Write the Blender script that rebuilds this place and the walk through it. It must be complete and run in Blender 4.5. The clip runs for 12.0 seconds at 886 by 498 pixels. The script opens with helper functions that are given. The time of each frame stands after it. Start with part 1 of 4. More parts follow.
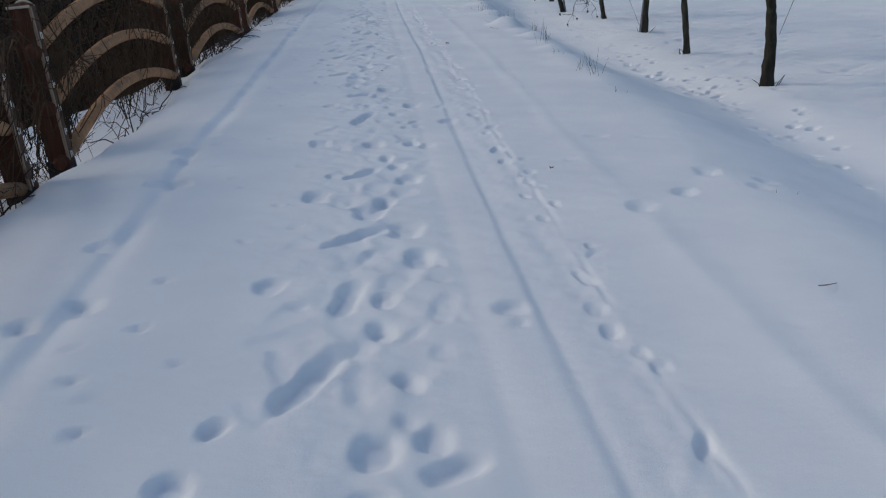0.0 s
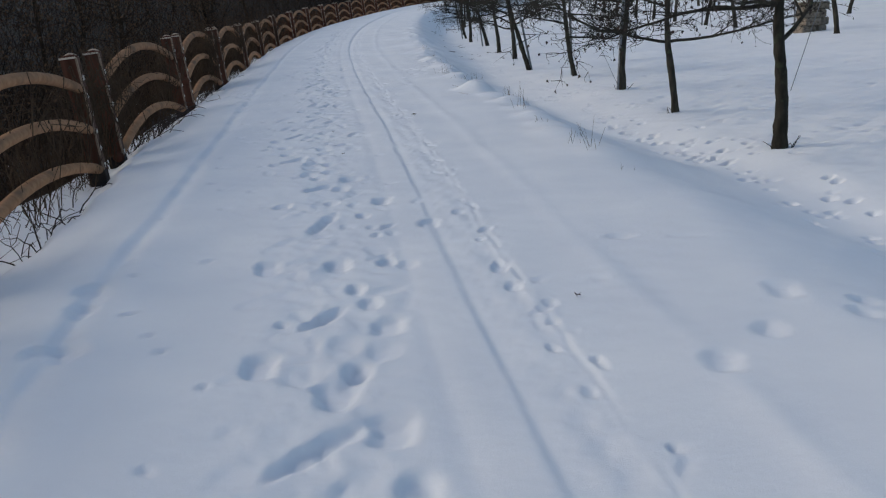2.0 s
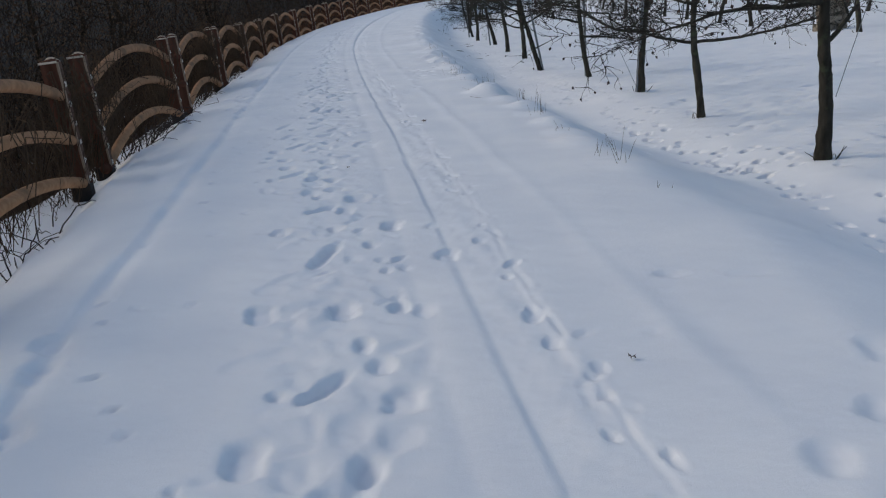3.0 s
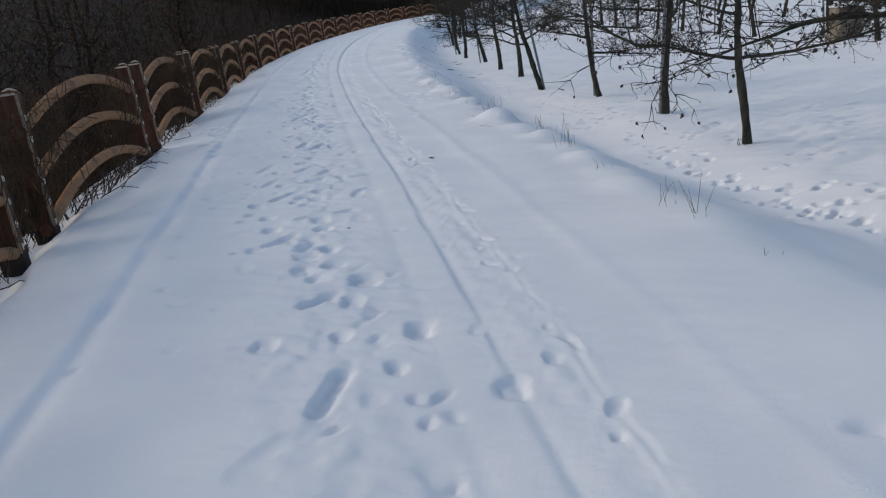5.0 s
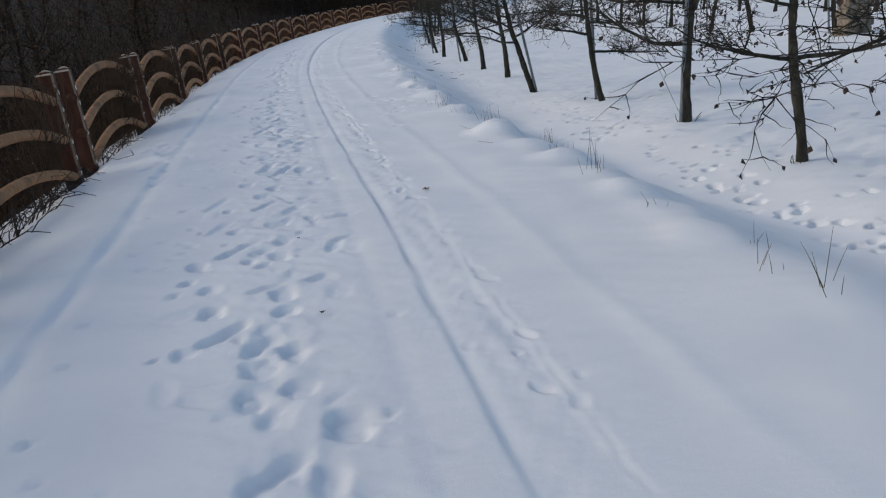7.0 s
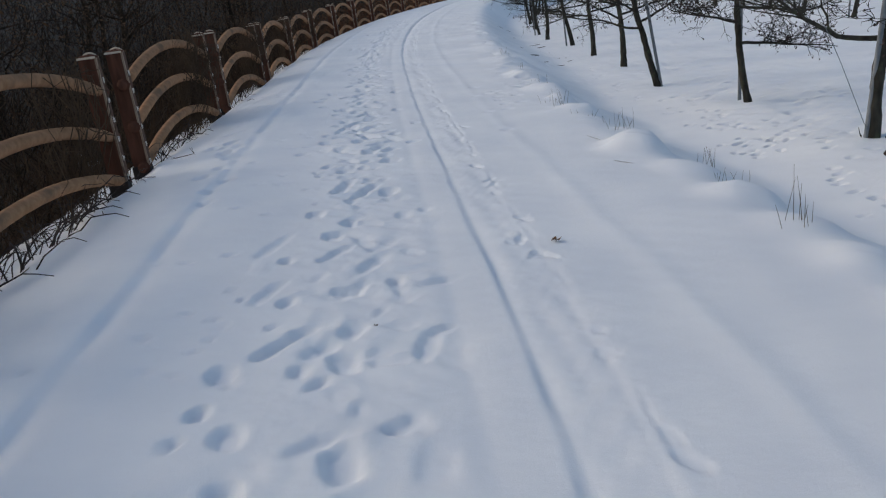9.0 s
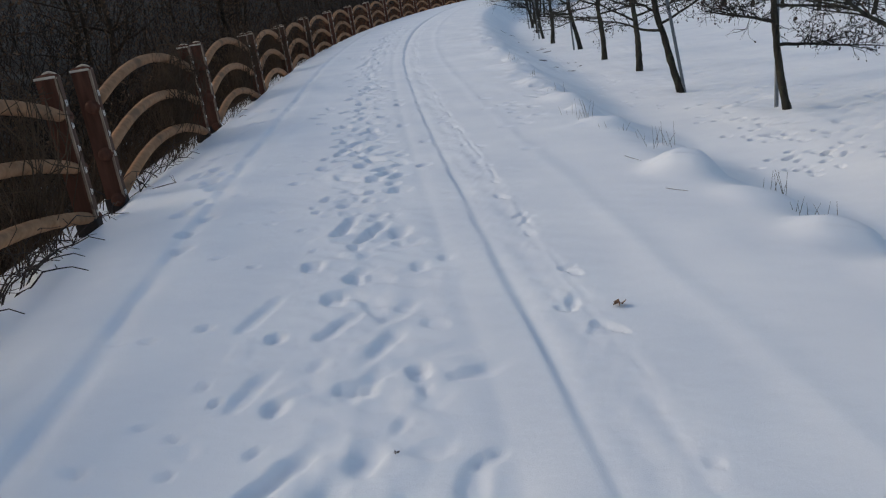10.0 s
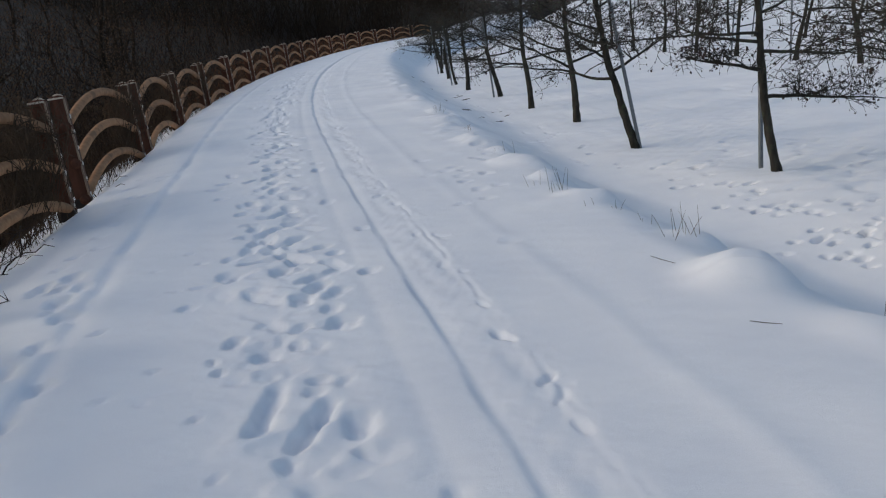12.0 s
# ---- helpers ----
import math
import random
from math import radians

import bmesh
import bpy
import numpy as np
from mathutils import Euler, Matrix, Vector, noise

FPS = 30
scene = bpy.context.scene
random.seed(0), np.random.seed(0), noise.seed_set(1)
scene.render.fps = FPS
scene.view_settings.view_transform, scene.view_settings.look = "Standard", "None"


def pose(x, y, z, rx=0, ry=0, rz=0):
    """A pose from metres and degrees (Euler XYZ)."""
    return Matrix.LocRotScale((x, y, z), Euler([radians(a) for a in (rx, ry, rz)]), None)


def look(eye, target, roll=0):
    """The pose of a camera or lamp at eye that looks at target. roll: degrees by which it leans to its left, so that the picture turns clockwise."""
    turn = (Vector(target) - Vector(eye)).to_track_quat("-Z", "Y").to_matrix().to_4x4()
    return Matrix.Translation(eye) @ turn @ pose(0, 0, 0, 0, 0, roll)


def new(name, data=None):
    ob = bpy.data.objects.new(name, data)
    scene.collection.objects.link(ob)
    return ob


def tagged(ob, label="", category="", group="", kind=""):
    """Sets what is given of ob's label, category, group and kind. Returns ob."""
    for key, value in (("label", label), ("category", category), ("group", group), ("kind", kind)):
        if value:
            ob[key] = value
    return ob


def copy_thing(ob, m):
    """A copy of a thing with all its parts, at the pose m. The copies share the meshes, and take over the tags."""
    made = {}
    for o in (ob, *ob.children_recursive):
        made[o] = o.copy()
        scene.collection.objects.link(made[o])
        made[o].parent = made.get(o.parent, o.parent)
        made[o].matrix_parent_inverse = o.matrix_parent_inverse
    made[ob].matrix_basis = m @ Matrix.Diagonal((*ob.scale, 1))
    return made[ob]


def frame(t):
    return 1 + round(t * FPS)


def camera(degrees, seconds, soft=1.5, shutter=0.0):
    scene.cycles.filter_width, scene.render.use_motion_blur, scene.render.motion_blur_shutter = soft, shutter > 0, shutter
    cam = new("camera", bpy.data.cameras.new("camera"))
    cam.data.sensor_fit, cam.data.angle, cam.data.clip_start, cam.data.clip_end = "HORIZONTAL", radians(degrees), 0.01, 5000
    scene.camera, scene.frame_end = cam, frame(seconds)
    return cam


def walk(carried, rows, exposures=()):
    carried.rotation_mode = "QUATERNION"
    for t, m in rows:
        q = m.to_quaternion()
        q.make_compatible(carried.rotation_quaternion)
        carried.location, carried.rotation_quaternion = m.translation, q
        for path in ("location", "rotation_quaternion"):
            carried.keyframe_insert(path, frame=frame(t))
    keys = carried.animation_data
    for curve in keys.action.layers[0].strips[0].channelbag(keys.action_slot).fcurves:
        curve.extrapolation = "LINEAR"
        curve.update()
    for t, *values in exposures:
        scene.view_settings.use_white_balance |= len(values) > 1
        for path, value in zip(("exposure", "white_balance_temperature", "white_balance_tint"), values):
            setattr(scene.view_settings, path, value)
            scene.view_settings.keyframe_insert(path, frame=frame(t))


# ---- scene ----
cam = camera(56.4, 12.0, soft=1.2)
PATH = [
    (0, (0.021, -0.083, 1.496), (0.014, 1.789, 0.793), -0.4),
    (0.4, (0.04, 0.279, 1.495), (0.03, 2.183, 0.882), -3.0),
    (0.5, (-0.001, 0.352, 1.489), (0.004, 2.261, 0.892), -2.0),
    (1, (-0.031, 0.719, 1.479), (-0.019, 2.627, 0.881), -2.5),
    (1.5, (-0.082, 1.121, 1.518), (-0.014, 3.034, 0.937), -2.3),
    (2, (-0.092, 1.484, 1.509), (-0.015, 3.396, 0.927), -2.7),
    (2.5, (-0.06, 1.879, 1.515), (0.014, 3.791, 0.931), -2.5),
    (3, (-0.143, 2.257, 1.523), (-0.077, 4.168, 0.936), -2.8),
    (5, (-0.374, 3.984, 1.519), (-0.268, 5.903, 0.966), -4.0),
    (5.5, (-0.374, 4.365, 1.516), (-0.24, 6.283, 0.967), -4.4),
    (6, (-0.398, 4.846, 1.518), (-0.245, 6.761, 0.964), -4.4),
    (6.5, (-0.435, 5.393, 1.49), (-0.271, 7.305, 0.928), -4.4),
    (7, (-0.436, 5.891, 1.49), (-0.27, 7.803, 0.927), -4.4),
    (7.5, (-0.444, 6.382, 1.502), (-0.421, 8.301, 0.942), -4.1),
    (7.7, (-0.459, 6.605, 1.481), (-0.454, 8.524, 0.917), -4.1),
    (9.3, (-0.569, 8.252, 1.516), (-0.618, 10.16, 0.917), -3.4),
    (9.5, (-0.598, 8.47, 1.527), (-0.653, 10.378, 0.93), -3.8),
    (10, (-0.684, 9.071, 1.48), (-0.727, 10.983, 0.894), -4.4),
    (10.5, (-0.759, 9.619, 1.501), (-0.746, 11.54, 0.944), -3.7),
    (11, (-0.844, 10.194, 1.508), (-0.713, 12.124, 1.003), -3.0),
    (11.5, (-0.909, 10.83, 1.474), (-0.741, 12.756, 0.963), -3.7),
    (12, (-1.012, 11.32, 1.485), (-0.815, 13.245, 0.979), -4.1),
]
EXPOSURES = [(0, -0.32, 6600, 7), (0.5, -0.28, 6600, 7), (1, -0.19, 6760, 7), (3, -0.21, 6800, 8), (5, -0.08, 6900, 8), (7.5, -0.08, 6960, 8), (9.5, -0.14, 6980, 8), (12, -0.12, 7000, 8)]
walk(cam, [(t, look(eye, target, roll)) for t, eye, target, roll in PATH], EXPOSURES)

# ---- world and sun ----
SUN_ELEV, SUN_AZ = 27.0, 164.0   # azimuth: degrees from +x, counter-clockwise, of where the sun stands
world = bpy.data.worlds.new("sky")
scene.world = world
world.use_nodes = True
wn = world.node_tree.nodes
sky = wn.new("ShaderNodeTexSky")
sky.sky_type = "NISHITA"
sky.sun_disc = False
sky.sun_elevation = radians(SUN_ELEV)
sky.sun_rotation = radians(90 - SUN_AZ)
sky.dust_density = 2.0
wn["Background"].inputs["Strength"].default_value = 0.178
world.node_tree.links.new(sky.outputs[0], wn["Background"].inputs["Color"])
sun = new("sun", bpy.data.lights.new("sun", "SUN"))
sun.data.energy = 0.46
sun.data.angle = radians(8.0)
sun.data.color = (1.0, 0.93, 0.84)
sd = Vector((math.cos(radians(SUN_AZ)) * math.cos(radians(SUN_ELEV)), math.sin(radians(SUN_AZ)) * math.cos(radians(SUN_ELEV)), math.sin(radians(SUN_ELEV))))
sun.matrix_world = look(sd * 60, (0, 0, 0))


# ---- materials ----
def material(name, dark, light, scale=8.0, rough=0.8, bump=0.3, grain=60.0, stretch=(1, 1, 1), spot=None, spot_amount=0.55, vary=0.0, coord="Object"):
    """Two-scale noise colour, optional blotches of a third colour, fine relief; vary shifts brightness object by object."""
    m = bpy.data.materials.new(name)
    m.use_nodes = True
    nt = m.node_tree
    nodes, link = nt.nodes, nt.links.new
    b = nodes["Principled BSDF"]
    tc = nodes.new("ShaderNodeTexCoord")
    mp = nodes.new("ShaderNodeMapping")
    mp.inputs["Scale"].default_value = stretch
    link(tc.outputs[coord], mp.inputs["Vector"])
    n1 = nodes.new("ShaderNodeTexNoise")
    n1.inputs["Scale"].default_value = scale
    n1.inputs["Detail"].default_value = 5
    link(mp.outputs[0], n1.inputs["Vector"])
    ramp = nodes.new("ShaderNodeValToRGB")
    ramp.color_ramp.elements[0].position, ramp.color_ramp.elements[1].position = 0.3, 0.7
    ramp.color_ramp.elements[0].color, ramp.color_ramp.elements[1].color = (*dark, 1), (*light, 1)
    link(n1.outputs["Fac"], ramp.inputs[0])
    colour = ramp.outputs[0]
    if spot:
        n3 = nodes.new("ShaderNodeTexNoise")
        n3.inputs["Scale"].default_value = scale * 0.45
        n3.inputs["Detail"].default_value = 6
        link(tc.outputs[coord], n3.inputs["Vector"])
        r3 = nodes.new("ShaderNodeValToRGB")
        r3.color_ramp.elements[0].position, r3.color_ramp.elements[1].position = spot_amount, spot_amount + 0.1
        link(n3.outputs["Fac"], r3.inputs[0])
        mx = nodes.new("ShaderNodeMixRGB")
        mx.inputs[2].default_value = (*spot, 1)
        link(r3.outputs[0], mx.inputs[0])
        link(colour, mx.inputs[1])
        colour = mx.outputs[0]
    if vary:
        oi = nodes.new("ShaderNodeObjectInfo")
        mr = nodes.new("ShaderNodeMapRange")
        mr.inputs[3].default_value, mr.inputs[4].default_value = 1 - vary, 1 + vary
        link(oi.outputs["Random"], mr.inputs[0])
        hv = nodes.new("ShaderNodeHueSaturation")
        link(mr.outputs[0], hv.inputs["Value"])
        link(colour, hv.inputs["Color"])
        colour = hv.outputs[0]
    link(colour, b.inputs["Base Color"])
    b.inputs["Roughness"].default_value = rough
    n2 = nodes.new("ShaderNodeTexNoise")
    n2.inputs["Scale"].default_value = grain
    n2.inputs["Detail"].default_value = 3
    link(mp.outputs[0], n2.inputs["Vector"])
    bp = nodes.new("ShaderNodeBump")
    bp.inputs["Strength"].default_value = bump
    bp.inputs["Distance"].default_value = 0.01
    link(n2.outputs["Fac"], bp.inputs["Height"])
    link(bp.outputs[0], b.inputs["Normal"])
    if rough >= 0.9:   # dead bark and leaves have next to no gloss
        nt.nodes["Principled BSDF"].inputs["Specular IOR Level"].default_value = 0.15
    return m


def snow_material():
    """Snow with fine grain; where the wooded bank is too steep or sheltered, leaf litter and earth show in patches."""
    m = material("snow", (0.78, 0.81, 0.86), (0.86, 0.88, 0.91), scale=1.2, rough=0.65, bump=0.14, grain=230.0)
    nt = m.node_tree
    nodes, link = nt.nodes, nt.links.new
    b = nodes["Principled BSDF"]
    snow_colour = b.inputs["Base Color"].links[0].from_socket
    at = nodes.new("ShaderNodeAttribute")
    at.attribute_name = "litter"
    tc = nodes.new("ShaderNodeTexCoord")
    n = nodes.new("ShaderNodeTexNoise")
    n.inputs["Scale"].default_value, n.inputs["Detail"].default_value = 1.1, 8
    link(tc.outputs["Object"], n.inputs["Vector"])
    add = nodes.new("ShaderNodeMath")
    add.operation = "ADD"
    link(at.outputs["Fac"], add.inputs[0])
    link(n.outputs["Fac"], add.inputs[1])
    r = nodes.new("ShaderNodeValToRGB")
    r.color_ramp.elements[0].position, r.color_ramp.elements[1].position = 0.93, 0.98
    link(add.outputs[0], r.inputs[0])
    n4 = nodes.new("ShaderNodeTexNoise")
    n4.inputs["Scale"].default_value, n4.inputs["Detail"].default_value = 14, 6
    link(tc.outputs["Object"], n4.inputs["Vector"])
    r4 = nodes.new("ShaderNodeValToRGB")
    r4.color_ramp.elements[0].position, r4.color_ramp.elements[1].position = 0.35, 0.7
    r4.color_ramp.elements[0].color, r4.color_ramp.elements[1].color = (0.008, 0.0055, 0.0036, 1), (0.034, 0.022, 0.014, 1)
    link(n4.outputs["Fac"], r4.inputs[0])
    mx = nodes.new("ShaderNodeMixRGB")
    link(r.outputs[0], mx.inputs[0])
    link(snow_colour, mx.inputs[1])
    link(r4.outputs[0], mx.inputs[2])
    link(mx.outputs[0], b.inputs["Base Color"])
    b.inputs["Specular IOR Level"].default_value = 0.15
    # wind crust: a coarser, patchy relief over the fine grain
    bump = b.inputs["Normal"].links[0].from_node
    fine = bump.inputs["Height"].links[0].from_socket
    crust = nodes.new("ShaderNodeTexNoise")
    crust.inputs["Scale"].default_value, crust.inputs["Detail"].default_value, crust.inputs["Roughness"].default_value = 26, 8, 0.65
    link(tc.outputs["Object"], crust.inputs["Vector"])
    both = nodes.new("ShaderNodeMath")
    both.operation = "MULTIPLY_ADD"
    both.inputs[1].default_value = 1.6
    link(crust.outputs["Fac"], both.inputs[0])
    link(fine, both.inputs[2])
    link(both.outputs[0], bump.inputs["Height"])
    bump.inputs["Strength"].default_value = 0.24
    return m


SNOW = snow_material()
POST = material("post_brown", (0.07, 0.028, 0.017), (0.12, 0.05, 0.032), scale=6, rough=0.9, bump=0.25, grain=40, stretch=(3, 3, 0.4), vary=0.15)
RAIL = material("rail_tan", (0.26, 0.138, 0.072), (0.39, 0.215, 0.12), scale=5, rough=0.9, bump=0.2, grain=50, stretch=(1, 3, 3), spot=(0.19, 0.115, 0.07), vary=0.12)
SHOE = material("shoe_black", (0.012, 0.009, 0.008), (0.04, 0.026, 0.02), scale=9, rough=0.85, bump=0.5, grain=40)
# lighter than the post brown: the edge highlight is put into this tan
STRIP = material("strip_tan", (0.2, 0.125, 0.085), (0.38, 0.27, 0.19), scale=14, rough=0.8, bump=0.3, grain=60, stretch=(1, 1, 0.3), spot=(0.1, 0.05, 0.035), spot_amount=0.6)
CAP = material("cap_pale", (0.50, 0.41, 0.32), (0.62, 0.52, 0.42), scale=20, rough=0.6, vary=0.1)
BOARD = material("board_greybrown", (0.085, 0.047, 0.034), (0.135, 0.082, 0.06), scale=12, rough=0.9, bump=0.3, stretch=(1, 3, 0.5))
PAINT = material("paint_white", (0.58, 0.54, 0.49), (0.74, 0.7, 0.65), scale=30, rough=0.7)
BARK = material("orchard_bark", (0.02, 0.018, 0.015), (0.06, 0.054, 0.042), scale=14, rough=0.95, bump=0.8, grain=45, stretch=(1, 1, 0.35), spot=(0.06, 0.066, 0.042), spot_amount=0.58, vary=0.25)
TWIG = material("twig_bark", (0.022, 0.017, 0.015), (0.055, 0.043, 0.036), scale=20, rough=0.9, bump=0.3)
STAKE = material("stake_galvanised", (0.10, 0.115, 0.13), (0.17, 0.185, 0.20), scale=12, rough=0.5, bump=0.1, vary=0.2)
LEAF = material("dry_leaf", (0.022, 0.015, 0.013), (0.065, 0.036, 0.027), scale=25, rough=0.85, bump=0.4)
LEAF_TAN = material("dry_leaf_tan", (0.10, 0.05, 0.025), (0.22, 0.12, 0.065), scale=40, rough=0.85, bump=0.4)
WOOD = material("wood_bark", (0.011, 0.0075, 0.0055), (0.048, 0.033, 0.023), scale=6, rough=0.95, bump=0.8, grain=25, stretch=(1, 1, 0.3), vary=0.3)
BRUSH = material("brush_twig", (0.011, 0.0065, 0.0042), (0.085, 0.052, 0.032), scale=1.2, rough=0.95, bump=0.2)
SAPLING = material("sapling_bark", (0.028, 0.019, 0.013), (0.09, 0.06, 0.042), scale=2, rough=0.95, bump=0.3)
BRUSH_LEAF = material("brush_leaf", (0.032, 0.019, 0.012), (0.14, 0.085, 0.052), scale=1.5, rough=0.9, bump=0.2)
CREEPER = material("creeper_leaf", (0.05, 0.024, 0.014), (0.15, 0.075, 0.042), scale=4, rough=0.9, bump=0.3)
VINE = material("vine_dry", (0.03, 0.019, 0.012), (0.10, 0.066, 0.043), scale=3, rough=0.95, bump=0.2)
BRAMBLE = material("bramble_cane", (0.012, 0.008, 0.008), (0.04, 0.024, 0.022), scale=12, rough=0.8, bump=0.2)
GRASS = material("grass_dry", (0.05, 0.035, 0.02), (0.14, 0.10, 0.06), scale=9, rough=0.95, bump=0.1)
STONE = material("block_stone", (0.12, 0.10, 0.078), (0.28, 0.24, 0.195), scale=11, rough=0.9, bump=0.6, grain=30, vary=0.2)


# ---- mesh helpers ----
def mesh_from(name, verts, faces, smooth=True):
    me = bpy.data.meshes.new(name)
    me.from_pydata([tuple(v) for v in verts], [], faces)
    me.validate()
    if smooth:
        me.polygons.foreach_set("use_smooth", [True] * len(me.polygons))
    me.update()
    return me


def part(name, me, mat, parent=None, label=""):
    """Links a mesh (or bmesh) as one object, under a thing or a part."""
    if isinstance(me, bmesh.types.BMesh):
        bm, me = me, bpy.data.meshes.new(name)
        bm.to_mesh(me)
        bm.free()
    if not me.materials:
        me.materials.append(mat)
    ob = new(name, me)
    ob.parent = parent
    return tagged(ob, label)


def thing(name, label, category, at=(0, 0, 0), group="", kind="", turn=0.0):
    ob = new(name)
    ob.empty_display_size = 0.1
    ob.matrix_world = pose(*at, 0, 0, turn)
    return tagged(ob, label, category, group, kind)


class Tubes:
    """Tapered tubes and leaf blades gathered into one mesh."""

    def __init__(self):
        self.v, self.f = [], []

    def tube(self, pts, radii, sides=6, cap=True):
        base = len(self.v)
        n = len(pts)
        pts = [Vector(p) for p in pts]
        side = None
        for i in range(n):
            d = (pts[min(i + 1, n - 1)] - pts[max(i - 1, 0)])
            d = d.normalized() if d.length > 1e-9 else Vector((0, 0, 1))
            if side is None:
                side = d.cross(Vector((0.3, 0.9, 0.2)) if abs(d.z) > 0.5 else Vector((0, 0, 1))).normalized()
            side = (side - d * side.dot(d)).normalized()
            up = d.cross(side)
            for k in range(sides):
                a = 2 * math.pi * k / sides
                self.v.append(pts[i] + (side * math.cos(a) + up * math.sin(a)) * radii[i])
        for i in range(n - 1):
            for k in range(sides):
                a, b = base + i * sides + k, base + i * sides + (k + 1) % sides
                self.f.append((a, b, b + sides, a + sides))
        if cap:
            self.f.append(tuple(base + k for k in reversed(range(sides))))
            self.f.append(tuple(base + (n - 1) * sides + k for k in range(sides)))

    def leaf(self, p, d, size, rng):
        """A curled dry leaf: six faces folded along the midrib."""
        d = Vector(d).normalized()
        s = d.cross(Vector((rng.uniform(-1, 1), rng.uniform(-1, 1), rng.uniform(-1, 1)))).normalized()
        u = d.cross(s)
        b = len(self.v)
        rows = ((0, 0.08), (0.45, 0.42), (1.0, 0.05))
        for t, w in rows:
            mid = Vector(p) + d * size * t - u * size * 0.25 * t * t
            fold = u * size * w * 0.5
            self.v += [mid - s * size * w + fold, mid, mid + s * size * w + fold]
        for i in range(2):
            q = b + i * 3
            self.f += [(q, q + 1, q + 4, q + 3), (q + 1, q + 2, q + 5, q + 4)]

    def mesh(self, name, smooth=True):
        return mesh_from(name, self.v, self.f, smooth)


def spline(knots):
    """A smooth curve through (y, value) knots, as a function of a number or array."""
    ys, vs = np.array([k[0] for k in knots], float), np.array([k[1] for k in knots], float)
    m = np.gradient(vs, ys)

    def at(y):
        y = np.asarray(y, float)
        i = np.clip(np.searchsorted(ys, y) - 1, 0, len(ys) - 2)
        h = ys[i + 1] - ys[i]
        t = (y - ys[i]) / h
        tc = np.clip(t, 0, 1)
        h00, h10 = 2 * tc**3 - 3 * tc**2 + 1, tc**3 - 2 * tc**2 + tc
        h01, h11 = -2 * tc**3 + 3 * tc**2, tc**3 - tc**2
        out = h00 * vs[i] + h10 * h * m[i] + h01 * vs[i + 1] + h11 * h * m[i + 1]
        return out + np.where(t < 0, m[0] * (y - ys[0]), 0) + np.where(t > 1, m[-1] * (y - ys[-1]), 0)
    return at


# ---- plan of the lane ----
rut_x = spline([(-6, 1.35), (0, 0.73), (3, 0.43), (6, 0.15), (9, -0.08), (12, -0.33), (15.5, -0.66), (19, -0.98), (23, -1.3), (29, -1.7), (36, -1.9), (44, -1.8), (52, -1.35), (62, -0.5), (72, 1.1), (82, 3.8), (95, 9.5), (110, 19.5)])
fence_x = spline([(-6, -2.1), (0, -2.6), (6.2, -3.12), (11.4, -3.57), (16.5, -3.93), (21.2, -4.28), (26.2, -4.58), (31, -4.85), (36, -4.97), (41, -4.82), (46, -4.55), (51, -4.15), (61, -3.0), (71, -1.3), (81, 1.2), (95, 7), (110, 17)])
edge_x = spline([(-6, 3.2), (0, 2.6), (5, 2.25), (8.5, 2.08), (11, 1.85), (14, 1.55), (17, 1.25), (22, 0.9), (29, 0.66), (36, 0.62), (44, 0.8), (52, 1.15), (62, 2.1), (72, 3.8), (82, 6.6), (95, 12.5), (110, 22.5)])
row_x = spline([(0, 4.9), (7, 4.4), (10.5, 4.14), (13.9, 4.02), (16.9, 3.98), (20.2, 3.78), (23.4, 3.3), (27, 3.42), (30.5, 3.25), (35, 3.2), (40, 3.1), (50, 3.3), (62, 4.4), (80, 8.5)])
fence_z = spline([(-6, -0.24), (6, -0.195), (11, -0.148), (16, -0.15), (21, -0.168), (26, -0.205), (31, -0.215), (35.4, -0.128), (40, -0.04), (46, 0.1), (51, 0.19), (61, 0.36), (71, 0.58), (81, 0.81), (110, 1.6)])
row_rise = spline([(-6, 0.19), (10.5, 0.19), (13.9, 0.165), (16.9, 0.2), (20.2, 0.145), (23.4, 0.1), (27, 0.08), (31, 0.04), (36, 0.035), (40, 0.02), (60, 0.05), (110, 0.1)])
lane_z = spline([(-10, 0.0), (12, 0.0), (20, 0.0), (26, 0.03), (31, 0.08), (36, 0.14), (41, 0.24), (46, 0.34), (51, 0.43), (61, 0.6), (71, 0.82), (81, 1.05), (120, 2.0)])


def smooth01(t):
    t = np.clip(t, 0, 1)
    return t * t * (3 - 2 * t)


def wave(x, y, seed, size):
    """Smooth cheap undulation of about one, from a few tilted sines."""
    r = np.random.RandomState(seed)
    out = 0
    for _ in range(6):
        a, k, p = r.uniform(0, 6.283), r.uniform(0.6, 1.6) / size, r.uniform(0, 6.283)
        out = out + np.sin((x * math.cos(a) + y * math.sin(a)) * k * 6.283 + p)
    return out / 3.5


MOUNDS = [(1.9, 9.6, 0.4, 0.035), (1.72, 10.7, 0.3, 0.055), (1.78, 11.4, 0.3, 0.05), (1.72, 12.15, 0.27, 0.085), (1.7, 12.95, 0.27, 0.06), (1.62, 13.75, 0.28, 0.12), (1.5, 14.7, 0.3, 0.06), (1.24, 15.65, 0.3, 0.15), (1.48, 16.9, 0.2, 0.08), (1.1, 18.3, 0.26, 0.09), (1.0, 20.4, 0.3, 0.11), (0.92, 22.4, 0.35, 0.11), (0.8, 25.6, 0.5, 0.11), (0.7, 29, 0.7, 0.1), (0.6, 33, 0.8, 0.1)]


